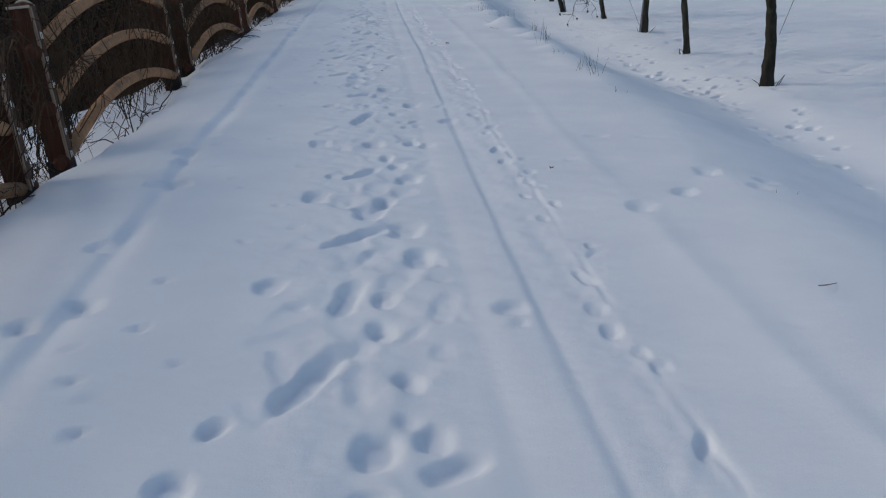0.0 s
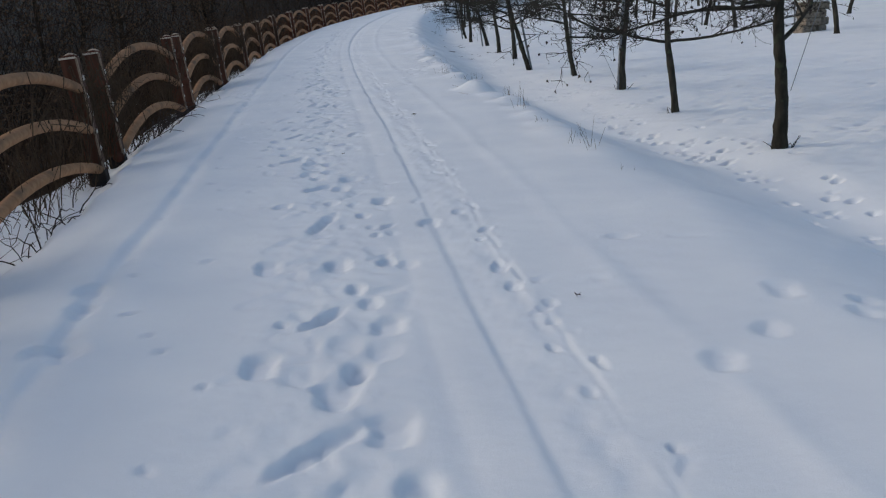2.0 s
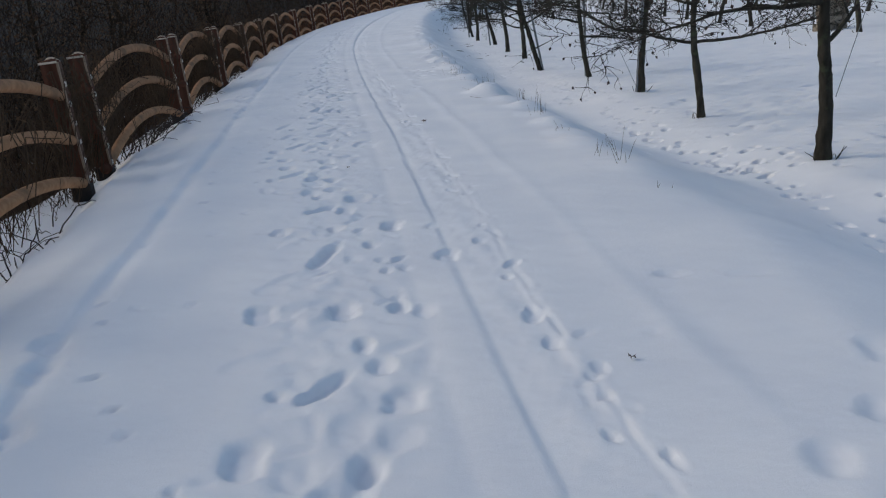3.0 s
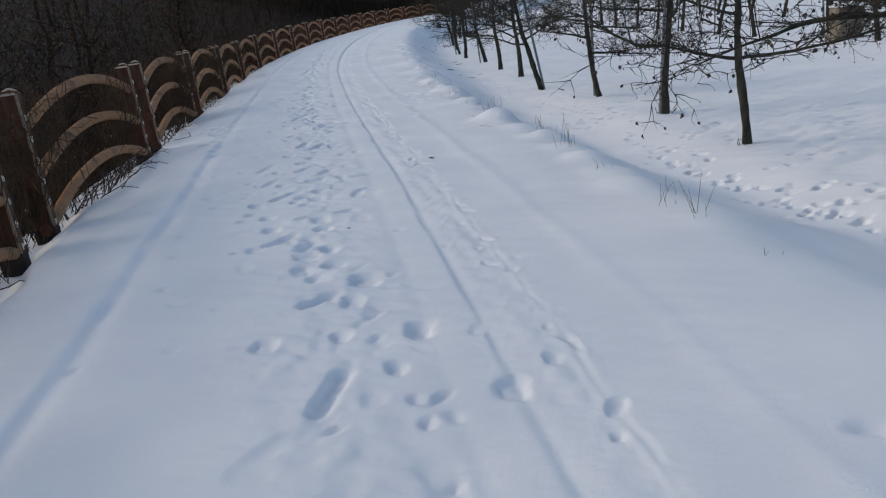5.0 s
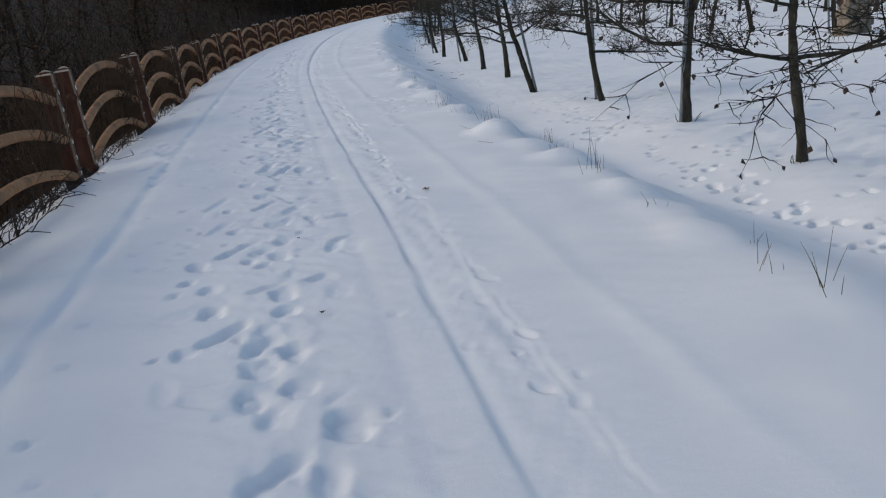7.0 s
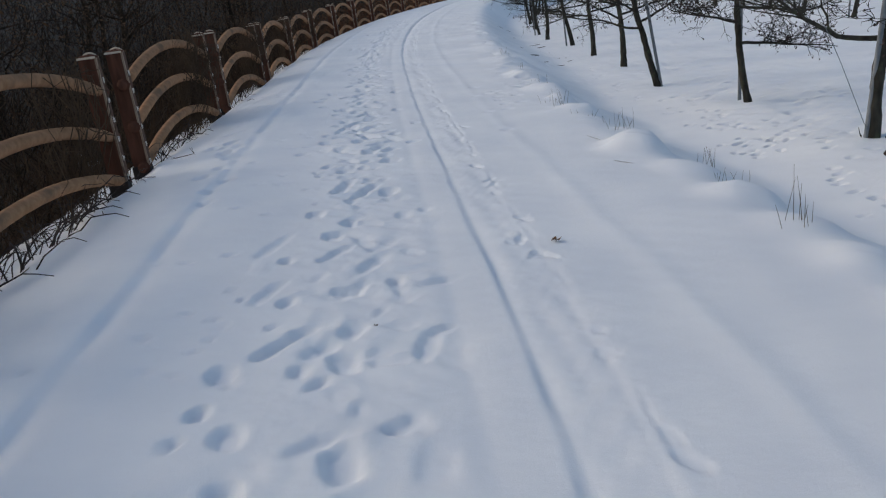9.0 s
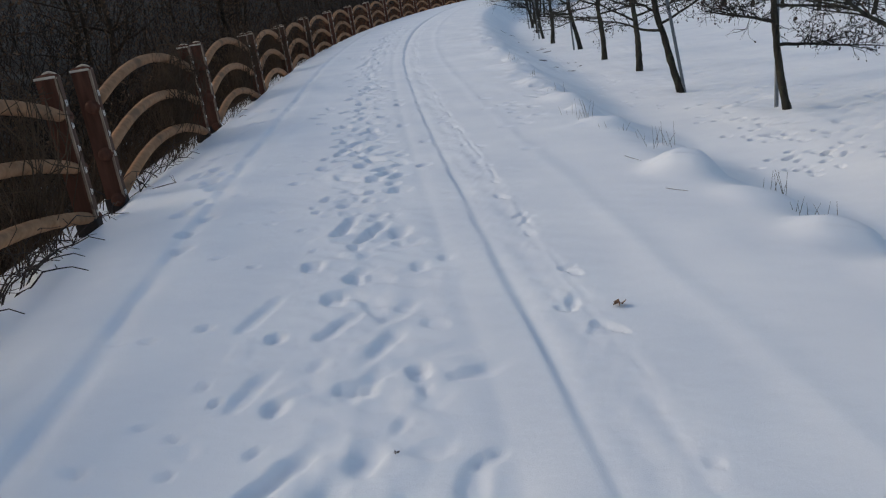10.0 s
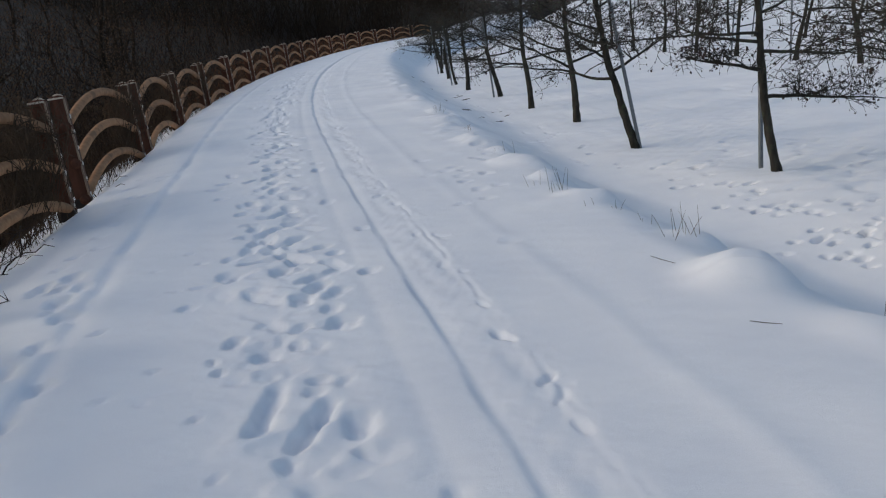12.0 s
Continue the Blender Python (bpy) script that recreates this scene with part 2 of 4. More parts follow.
def ground_z(x, y):
    """The lie of the land under all prints: lane, verge, ditch, orchard, and the bank below and behind the fence."""
    x, y = np.asarray(x, float), np.asarray(y, float)
    yl = np.minimum(y, 112)
    z = lane_z(yl)
    ex, fx, rx = edge_x(yl), fence_x(yl), row_x(yl)
    # verge falls to the ditch, then up to the orchard row
    bx = ex + 0.13 * wave(0 * y, y, 61, 2.2) + 0.06 * wave(x * 0.3, y, 62, 0.7)
    drop = -0.49 * smooth01((x - bx + 0.45 - 0.15 * smooth01((y - 9) / 5)) / (2.25 - 0.75 * smooth01((y - 9) / 5) + 0.7 * smooth01((y - 20) / 8)))
    rise = row_rise(yl) * smooth01((x - ex - 1.1) / np.maximum(rx - ex - 1.1, 0.3))
    far = np.maximum(x - rx, 0)
    right = drop + rise + 0.05 * far + 0.0002 * np.minimum(far, 90) ** 2
    right = right - lane_z(yl) * smooth01((x - ex) / 1.5) * np.exp(-far / 25) * 0.9
    right = right + 0.045 * np.maximum(y - 66, 0) * smooth01((x - ex - 1) / 6)
    # towards the fence the snow falls off, then the bank drops and a wooded slope climbs
    e = fx - x
    bite = np.exp(-((y - 8.4) / 2.2) ** 4)   # the shoulder is worn back here
    left = -0.13 * smooth01((e + 1.25) / 1.15) - (0.15 + 0.1 * bite) * smooth01((e + 0.27 + 0.2 * bite + 0.05 * wave(0 * y, y, 64, 0.9)) / 0.32) - (1.0 - 0.72 * np.exp(-((y - 9.2) / 1.9) ** 4) * smooth01((3.0 - e) / 1.5)) * smooth01((e - 0.1) / 2.0)
    back = np.maximum(e - 4.5, 0)
    left = left + 0.22 * back - 0.22 * np.maximum(back - 60, 0)
    z = z + right + np.where(e > -1.2, left, 0) + 0.12 * np.maximum(y - 95, 0)
    z = z + 0.007 * wave(x, y, 3, 1.6) * smooth01((x - fx) / 1.0) + 0.03 * wave(x, y, 5, 5.0) * smooth01((x - ex - 0.3) / 2) + 0.12 * wave(x, y, 9, 3.0) * smooth01((e - 1.0) / 3)
    for mx, my, s, h in MOUNDS:
        ax, ay = x - mx, y - my
        wx = np.where(ax < 0, s * 1.15, s * 0.7)
        wy = np.where(ay < 0, s * 0.85, s * 1.25)
        z = z + h * np.exp(-((ax / wx) ** 2 + (ay / wy) ** 2) ** 1.5) * (1 + 0.09 * wave(x, y, 71, 0.3) + 0.03 * wave(x, y, 72, 0.12))
    # clods of thrown snow along the verge further on
    z = z + 0.085 * np.clip(wave(x, y, 63, 0.75) - 0.15, 0, 1) * np.exp(-((x - ex + 0.05) / 0.4) ** 2) * smooth01((y - 16) / 4) * smooth01((50 - y) / 15)
    return z


def gz(x, y):
    return float(ground_z(x, y))


def ruts(x, y):
    u = x - rut_x(y)
    wob = 0.018 * np.sin(y * 1.7) + 0.012 * np.sin(y * 4.1 + 1)
    rough = wave(x * 2.0, y, 21, 0.28)
    worn = 0.28 + 0.45 * smooth01((y - 6) / 6) + 1.0 * smooth01((y - 22) / 14)
    wide = 1 + 0.9 * smooth01((y - 22) / 16)
    q = u - wob * 0.4
    broken = np.clip(0.75 + 0.6 * wave(0 * y, y, 24, 1.1), 0.25, 1.1)
    z = -0.020 * worn * broken * np.where(q < 0, np.exp(-(q / (0.022 * wide)) ** 2), np.exp(-(q / (0.06 * wide)) ** 2))   # sharp tyre edge
    z = z - 0.007 * smooth01((u + 0.02) / 0.04) * smooth01((0.34 + wob - u) / 0.06)         # pressed band
    z = z - 0.009 * np.exp(-((u - 0.34 - wob * 0.4 - 0.012 * wave(x, y, 23, 0.25)) / 0.02) ** 2) * np.clip(0.4 + 0.9 * wave(x, y, 22, 0.8), 0, 1)
    z = z + 0.004 * rough * np.exp(-((u - 0.22) / 0.16) ** 2)
    z = z - 0.006 * np.exp(-((u + 0.27) / 0.06) ** 2)
    z = z + 0.007 * np.exp(-((u - 0.88 - wob) / 0.08) ** 2) - 0.003 * smooth01((u - 0.85) / 0.1) * smooth01((1.5 - u) / 0.5)
    v = u + 2.05 - 0.1 * smooth01((y - 12) / 10)
    z = z - 0.031 * np.clip(0.8 + 0.4 * wave(0 * y, y, 27, 0.8), 0.4, 1.2) * np.where(v < 0, np.exp(-((v - wob * 0.5) / 0.035) ** 2), np.exp(-((v - wob * 0.5) / 0.09) ** 2))
    return z


# ---- footprints pressed into the snow ----
# each print: x, y, turn in degrees, length, width
STEPS_FIRST = [(-0.79, 1.92, 17, 0.13, 0.12), (0.05, 2.03, -60, 0.21, 0.08), (-0.2, 2.12, 4, 0.2, 0.13), (-0.02, 2.18, 1, 0.16, 0.11), (-1.19, 2.21, -46, 0.07, 0.04), (-0.74, 2.24, -24, 0.2, 0.08), (-0.11, 2.29, 21, 0.16, 0.07), (-0.11, 2.53, 17, 0.27, 0.09), (-0.48, 2.55, -22, 0.49, 0.12), (-1.35, 2.56, 23, 0.06, 0.07), (0.77, 2.76, 25, 0.11, 0.04), (-0.24, 2.95, 17, 0.3, 0.1), (0.69, 2.95, -11, 0.15, 0.08), (-1.25, 3.0, -18, 0.07, 0.04), (0.33, 3.01, -4, 0.07, 0.07), (1.47, 3.02, 21, 0.07, 0.04), (-1.75, 3.02, 26, 0.17, 0.11), (0.31, 3.17, -5, 0.15, 0.13), (-1.57, 3.24, 22, 0.3, 0.13), (-0.25, 3.27, 4, 0.18, 0.1)]
STEPS_SECOND = [(-0.42, 3.28, -7, 0.38, 0.11), (-0.79, 3.41, -13, 0.3, 0.12), (-1.31, 3.5, 17, 0.06, 0.04), (-0.11, 3.78, 2, 0.28, 0.15), (-1.8, 3.98, 22, 0.24, 0.11), (-0.45, 4.11, -41, 0.47, 0.11), (-0.2, 4.23, 3, 0.3, 0.19), (-0.42, 4.54, 5, 0.3, 0.19), (1.19, 4.6, -13, 0.3, 0.14), (-0.35, 4.74, 3, 0.15, 0.1), (-0.79, 4.85, 8, 0.3, 0.16), (1.52, 4.9, -15, 0.23, 0.12), (2.07, 5.09, -29, 0.16, 0.12), (-1.74, 5.16, 21, 0.27, 0.16), (-1.88, 5.16, 23, 0.16, 0.1), (-0.22, 5.23, 0, 0.22, 0.17), (2.18, 5.29, -29, 0.16, 0.12), (-0.75, 5.32, 8, 0.09, 0.05), (-0.55, 5.37, -33, 0.3, 0.09), (0.6, 5.38, -10, 0.13, 0.07)]
STEPS_THIRD = [(1.82, 5.43, -17, 0.28, 0.16), (-0.32, 5.55, 2, 0.19, 0.11), (0.46, 5.68, -8, 0.15, 0.09), (-1.87, 5.73, 20, 0.21, 0.15), (-0.41, 5.76, 3, 0.19, 0.09), (0.42, 6.02, -7, 0.25, 0.1), (-1.96, 6.07, 19, 0.2, 0.15), (-0.12, 6.19, -1, 0.2, 0.11), (-0.54, 6.24, 4, 0.3, 0.16), (-0.24, 6.25, 1, 0.18, 0.1), (-0.95, 6.25, 8, 0.3, 0.16), (1.66, 6.44, -89, 0.23, 0.04), (1.25, 6.52, -15, 0.1, 0.16), (-0.32, 6.87, -4, 0.14, 0.06), (-0.68, 6.88, -42, 0.1, 0.05), (-0.26, 7.07, -42, 0.16, 0.05), (-0.35, 7.08, 29, 0.16, 0.06), (0.05, 7.1, -2, 0.3, 0.14), (-0.71, 7.24, -15, 0.47, 0.1), (0.27, 7.36, -4, 0.17, 0.08)]
STEPS_FOURTH = [(-0.43, 7.42, -1, 0.19, 0.09), (-1.07, 7.8, 8, 0.24, 0.11), (-0.31, 7.86, -3, 0.23, 0.14), (-0.7, 7.86, 2, 0.24, 0.1), (-1.53, 7.86, 13, 0.05, 0.04), (-0.66, 8.37, 2, 0.23, 0.13), (-0.84, 8.45, -41, 0.32, 0.09), (-1.68, 8.56, -23, 0.09, 0.04), (-0.59, 8.75, 1, 0.25, 0.2), (-0.45, 8.79, -39, 0.15, 0.05), (-1.83, 8.87, 15, 0.08, 0.05), (-1.0, 9.04, 5, 0.26, 0.12), (-1.22, 9.09, 56, 0.21, 0.04), (-0.8, 9.11, 3, 0.16, 0.13), (-0.99, 9.37, 5, 0.22, 0.18), (-0.85, 9.53, 3, 0.3, 0.13), (-1.38, 9.62, 9, 0.16, 0.11), (-1.92, 9.63, 13, 0.08, 0.06), (-1.22, 9.84, -34, 0.35, 0.08), (-0.36, 9.88, -3, 0.11, 0.07)]
STEPS_FIFTH = [(-0.93, 10.08, 4, 0.19, 0.12), (-1.34, 10.2, 7, 0.26, 0.14), (-0.97, 10.37, 4, 0.27, 0.14), (-1.61, 10.56, -21, 0.16, 0.07), (-1.41, 10.58, 8, 0.17, 0.12), (-0.8, 10.59, 3, 0.1, 0.1), (-1.58, 10.78, 0, 0.26, 0.08), (-1.14, 10.98, -31, 0.14, 0.04), (-1.24, 11.11, 6, 0.29, 0.08), (-1.57, 11.12, 15, 0.25, 0.11), (-1.05, 11.18, 7, 0.22, 0.15), (-1.93, 11.18, 21, 0.05, 0.06), (-0.7, 11.31, -4, 0.34, 0.06), (-1.18, 11.32, -36, 0.22, 0.05), (-1.35, 11.44, -32, 0.41, 0.08), (-0.63, 11.51, -53, 0.15, 0.04), (-2.06, 11.55, 21, 0.08, 0.04), (-1.45, 11.96, 7, 0.21, 0.09), (-0.86, 12.04, 3, 0.1, 0.06), (-1.09, 12.05, 6, 0.26, 0.06)]
STEPS_SIXTH = [(-1.58, 12.13, -13, 0.36, 0.07), (-0.66, 12.16, -68, 0.24, 0.04), (-0.89, 12.21, 3, 0.19, 0.09), (-1.05, 12.53, -20, 0.39, 0.07), (-1.58, 12.66, 11, 0.12, 0.09), (-1.29, 12.76, -27, 0.35, 0.06), (-1.97, 12.85, 17, 0.05, 0.08), (-1.72, 12.98, -16, 0.47, 0.06), (-1.36, 13.13, 8, 0.3, 0.12), (-1.29, 13.44, 6, 0.19, 0.1), (-1.56, 13.71, 9, 0.3, 0.12), (-0.78, 13.77, -1, 0.11, 0.08), (-1.36, 14.11, -2, 0.25, 0.07), (-1.08, 14.16, -1, 0.08, 0.07), (-2.52, 14.32, 18, 0.16, 0.12), (-1.08, 14.4, -1, 0.22, 0.14), (-1.28, 14.41, -19, 0.41, 0.08), (-1.47, 14.62, -10, 0.55, 0.1), (-2.63, 14.73, 18, 0.16, 0.14), (-1.27, 14.74, 2, 0.1, 0.1)]
STEPS_SEVENTH = [(-1.26, 14.86, 1, 0.09, 0.12), (-1.74, 15.08, 9, 0.07, 0.06), (-2.58, 15.17, 16, 0.19, 0.12), (-1.53, 15.24, 5, 0.16, 0.12), (-1.37, 15.33, 3, 0.15, 0.08), (-2.88, 15.43, 18, 0.24, 0.16), (-1.71, 15.48, -16, 0.3, 0.1), (-1.37, 15.58, -74, 0.19, 0.04), (-1.14, 15.62, 0, 0.22, 0.17), (-2.79, 15.76, 16, 0.21, 0.13), (-1.21, 15.88, 0, 0.25, 0.11), (-1.39, 16.09, 3, 0.25, 0.14), (-1.62, 16.19, 39, 0.4, 0.04), (-2.83, 16.29, 16, 0.24, 0.16), (-1.32, 16.58, 2, 0.16, 0.14), (-2.06, 16.61, -83, 0.19, 0.04), (-2.97, 16.66, 16, 0.27, 0.17), (-1.55, 16.77, 4, 0.2, 0.16), (-1.92, 16.83, 7, 0.3, 0.16), (-2.91, 16.95, 15, 0.21, 0.12)]
STEPS_EIGHTH = [(-1.41, 17.05, 2, 0.22, 0.1), (0.06, 17.05, -11, 0.2, 0.12), (-3.26, 17.11, 17, 0.3, 0.15), (-1.2, 17.19, 0, 0.15, 0.1), (-3.08, 17.3, 15, 0.29, 0.17), (-1.67, 17.39, 5, 0.21, 0.12), (-1.52, 17.69, 3, 0.19, 0.09), (-0.98, 17.88, -1, 0.17, 0.09), (-1.93, 18.4, -74, 0.19, 0.04), (-0.07, 18.5, -8, 0.13, 0.1), (0.18, 18.66, -10, 0.13, 0.12), (0.19, 19.12, -9, 0.21, 0.13), (0.4, 19.21, -11, 0.18, 0.13), (0.11, 19.93, -8, 0.18, 0.12), (-0.2, 20.1, -6, 0.15, 0.12), (0.01, 20.34, -7, 0.19, 0.12), (-0.17, 21.25, -5, 0.18, 0.14)]
SCUFFS_FIRST = [(-0.3, 2.49, 6, 0.28, 0.1), (0.01, 2.78, 0, 0.15, 0.1), (-0.11, 2.93, -30, 0.22, 0.05), (0.67, 3.17, -10, 0.14, 0.09), (-0.63, 3.19, 62, 0.11, 0.04), (-0.01, 3.72, 19, 0.15, 0.05), (0.58, 4.42, -13, 0.1, 0.07), (-0.63, 4.7, 37, 0.16, 0.04), (-0.56, 5.05, 9, 0.16, 0.06), (0.93, 5.73, -13, 0.1, 0.05), (-0.75, 6.04, 7, 0.17, 0.11), (-0.29, 6.37, -40, 0.21, 0.04), (-0.53, 7.11, 0, 0.14, 0.1), (-0.87, 7.67, 48, 0.25, 0.04), (-0.02, 7.78, -7, 0.16, 0.08), (-0.57, 8.06, -33, 0.27, 0.05), (-0.23, 8.49, -3, 0.09, 0.09), (-1.38, 9.2, 9, 0.28, 0.11), (-0.05, 9.38, -8, 0.08, 0.06), (-0.65, 10.34, 1, 0.28, 0.16)]
SCUFFS_SECOND = [(-0.95, 10.74, 6, 0.05, 0.06), (-0.59, 11.22, -1, 0.3, 0.17), (-1.71, 11.68, 15, 0.12, 0.09), (-0.98, 14.13, -3, 0.19, 0.18), (-1.37, 15.0, -80, 0.12, 0.04), (-1.7, 16.4, 6, 0.2, 0.14)]
PRINTS = []   # x, y, heading, length, width, depth
prng = random.Random(11)
for px, py, turn, length, width in STEPS_FIRST + STEPS_SECOND + STEPS_THIRD + STEPS_FOURTH + STEPS_FIFTH + STEPS_SIXTH + STEPS_SEVENTH + STEPS_EIGHTH:
    if abs(turn) < 30 and length > 1.65 * width and length <= 0.3:   # round, heel-deep steps
        length = 1.65 * width
    deep = (0.038 if length > 0.22 else 0.031) if width > 0.075 else 0.02
    if px > float(rut_x(py)) - 0.3:   # packed snow on the wheel track gives less
        deep *= 0.65
    PRINTS.append((px, py, radians(turn), max(length * 1.05, 0.08), max(width * 1.1, 0.11 if length > 0.2 else 0.065), deep * prng.uniform(0.85, 1.2)))
for px, py, turn, length, width in SCUFFS_FIRST + SCUFFS_SECOND:
    PRINTS.append((px, py, radians(turn), max(length, 0.08), max(width, 0.06), 0.011))
# the trail goes on where it is too far off to tell the steps apart, and behind the start
for y0, y1, step in ((-1.5, 1.9, 0.14), (16.2, 24, 0.09), (24, 46, 0.12)):
    y = y0
    while y < y1:
        c = float(rut_x(y)) - 0.75 + prng.gauss(0, 0.2)
        big = prng.random() < 0.5
        PRINTS.append((c, y, prng.gauss(0, 0.6), 0.30 if big else 0.16, 0.13, prng.uniform(0.02, 0.04)))
        y += step * prng.uniform(0.6, 1.4)
for k in range(34):
    y = prng.uniform(9.0, 18)
    PRINTS.append((float(rut_x(y)) - 0.72 + prng.gauss(0, 0.2), y, prng.gauss(-0.2, 0.6), prng.uniform(0.13, 0.26), prng.uniform(0.09, 0.12), prng.uniform(0.010, 0.022)))
for k in range(150):   # snow kicked about and half filled again between the steps
    y = prng.uniform(1.8, 20)
    PRINTS.append((float(rut_x(y)) - 0.75 + prng.gauss(0, 0.2), y, prng.gauss(-0.4, 0.7), prng.uniform(0.16, 0.36), prng.uniform(0.1, 0.2), prng.choice((-0.007, 0.006, 0.009, 0.012))))
# small scuffs between the steps, and where the crust broke along the tyre band
for k in range(60):
    y = prng.uniform(1.8, 17)
    PRINTS.append((float(rut_x(y)) - 0.75 + prng.gauss(0, 0.22), y, prng.uniform(-1.5, 1.5), prng.uniform(0.08, 0.2), prng.uniform(0.05, 0.09), prng.uniform(0.005, 0.014)))
for k in range(95):
    y = prng.uniform(1.8, 26)
    PRINTS.append((float(rut_x(y)) + 0.31 + prng.gauss(0, 0.06), y, prng.uniform(-0.9, 0.9), prng.uniform(0.05, 0.2), prng.uniform(0.04, 0.08), prng.choice((-0.004, 0.008, 0.013, 0.018)) * prng.uniform(0.6, 1.2)))
# little bird and paw marks left of the trail, on the verge, and along the ditch
for k in range(46):
    y = prng.uniform(1.8, 18)
    PRINTS.append((float(rut_x(y)) - 1.55 + prng.gauss(0, 0.28), y, prng.uniform(-1.2, 1.2), prng.uniform(0.06, 0.1), 0.05, prng.uniform(0.014, 0.024)))
for k in range(18):   # a second walker close to the fence
    y = 16.6 + 0.36 * k
    PRINTS.append((float(rut_x(y)) - 2.36 + prng.gauss(0, 0.15), y + prng.gauss(0, 0.1), prng.uniform(-0.6, 0.6), prng.uniform(0.13, 0.2), prng.uniform(0.11, 0.14), prng.uniform(0.02, 0.034)))
for k in range(14):
    y = 19.6 + 0.24 * k
    PRINTS.append((0.15 + 0.05 * k + prng.gauss(0, 0.12), y + prng.gauss(0, 0.1), prng.uniform(-1.5, 1.5), 0.14, 0.1, 0.04))
DITCH = [(3.48, 11.78), (3.73, 11.53), (3.63, 10.93), (3.37, 11.0), (3.42, 9.36), (4.47, 10.71), (4.62, 10.67), (3.23, 12.13), (3.12, 13.0), (3.05, 13.8), (3.42, 8.1), (3.34, 8.56), (3.47, 10.36), (3.38, 10.68), (3.19, 11.5), (3.3, 11.2), (3.27, 12.5), (3.17, 13.2), (3.03, 13.7), (3.06, 14.5), (3.82, 17.4), (3.05, 17.3), (3.58, 18.4), (2.83, 17.7), (3.2, 17.6), (2.75, 17.2), (3.13, 18.6), (2.89, 18.8), (3.23, 19.5), (3.15, 20.1), (3.28, 21.3), (3.72, 21.7), (3.48, 17.8)]
for k, (px, py) in enumerate(DITCH):
    PRINTS.append((px, py, prng.uniform(-1.5, 1.5), prng.uniform(0.1, 0.15), prng.uniform(0.08, 0.1), 0.16 if k % 6 == 0 else prng.uniform(0.04, 0.07)))
    for i in range(3):
        PRINTS.append((px + prng.gauss(0, 0.16), py + prng.gauss(0, 0.22), prng.uniform(-1.5, 1.5), prng.uniform(0.08, 0.13), prng.uniform(0.06, 0.09), prng.uniform(0.03, 0.055)))
y = 6.4
while y < 34:
    c = 3.4 + 0.25 * math.sin(y * 0.9) - 0.02 * (y - 8)
    if y > 22:
        c = float(row_x(y)) - 0.9 + prng.gauss(0, 0.3)
    PRINTS.append((c + prng.gauss(0, 0.24), y, prng.uniform(-1.5, 1.5), prng.uniform(0.09, 0.14), prng.uniform(0.08, 0.12), prng.uniform(0.025, 0.06)))
    y += prng.uniform(0.14, 0.34)
for k in range(85):   # animal trails wandering through the orchard
    tx, ty, ta = prng.uniform(3.4, 11), prng.uniform(10, 34), prng.uniform(-1.6, 1.6)
    for i in range(prng.randrange(5, 13)):
        PRINTS.append((tx + prng.gauss(0, 0.05), ty, prng.uniform(-1.5, 1.5), prng.uniform(0.09, 0.17), prng.uniform(0.08, 0.11), prng.uniform(0.025, 0.055)))
        tx, ty, ta = tx + 0.3 * math.cos(ta), ty + 0.3 * math.sin(ta), ta + prng.gauss(0, 0.25)


def press(X, Y, Z, bare):
    """Presses every print into the grid, with a soft wall and a low rim."""
    ycol = Y[:, 0]
    for px, py, turn, length, width, depth in PRINTS:
        i0, i1 = np.searchsorted(ycol, py - 0.45), np.searchsorted(ycol, py + 0.45)
        if i1 <= i0:
            continue
        xs = X[(i0 + i1) // 2 if i1 < len(ycol) else i0]
        j0, j1 = np.searchsorted(xs, px - 0.45), np.searchsorted(xs, px + 0.45)
        dx, dy = X[i0:i1, j0:j1] - px, Y[i0:i1, j0:j1] - py
        c, s = math.cos(turn), math.sin(turn)
        a, b = (dx * c + dy * s) / (width * 0.5), (-dx * s + dy * c) / (length * 0.5)
        waist = 1 - 0.18 * np.exp(-((b + 0.1) / 0.3) ** 2) if length > 0.22 else 1
        r = (abs(a / waist) ** 2.3 + abs(b) ** 2.3) ** (1 / 2.3) + 0.13 * wave(dx + 7 * px, dy + 3 * py, 41, 0.17) + 0.05 * wave(dx + 5 * py, dy + 2 * px, 44, 0.06)
        # the wall towards the fence is steep, the far one was dragged out a little
        across = np.tanh(1.6 * (0.8 * dx + 0.25 * dy) / width)
        soft = 0.52 + 0.15 * abs(math.sin(13 * px + 7 * py)) + 0.2 * across
        hole = smooth01((1.0 + 0.3 * soft - r) / soft)
        if depth > 0.14:
            bare[i0:i1, j0:j1] = np.maximum(bare[i0:i1, j0:j1], smooth01((0.75 - r) / 0.3))
        rim = np.exp(-((r - 1.3) / 0.22) ** 2)
        Z[i0:i1, j0:j1] += -depth * hole * (0.95 - 0.08 * across + 0.1 * np.clip(b, -1, 1) + 0.1 * wave(dx + px, dy + py, 43, 0.09)) + (0.0 if px > 2.5 else 0.02) * depth * rim


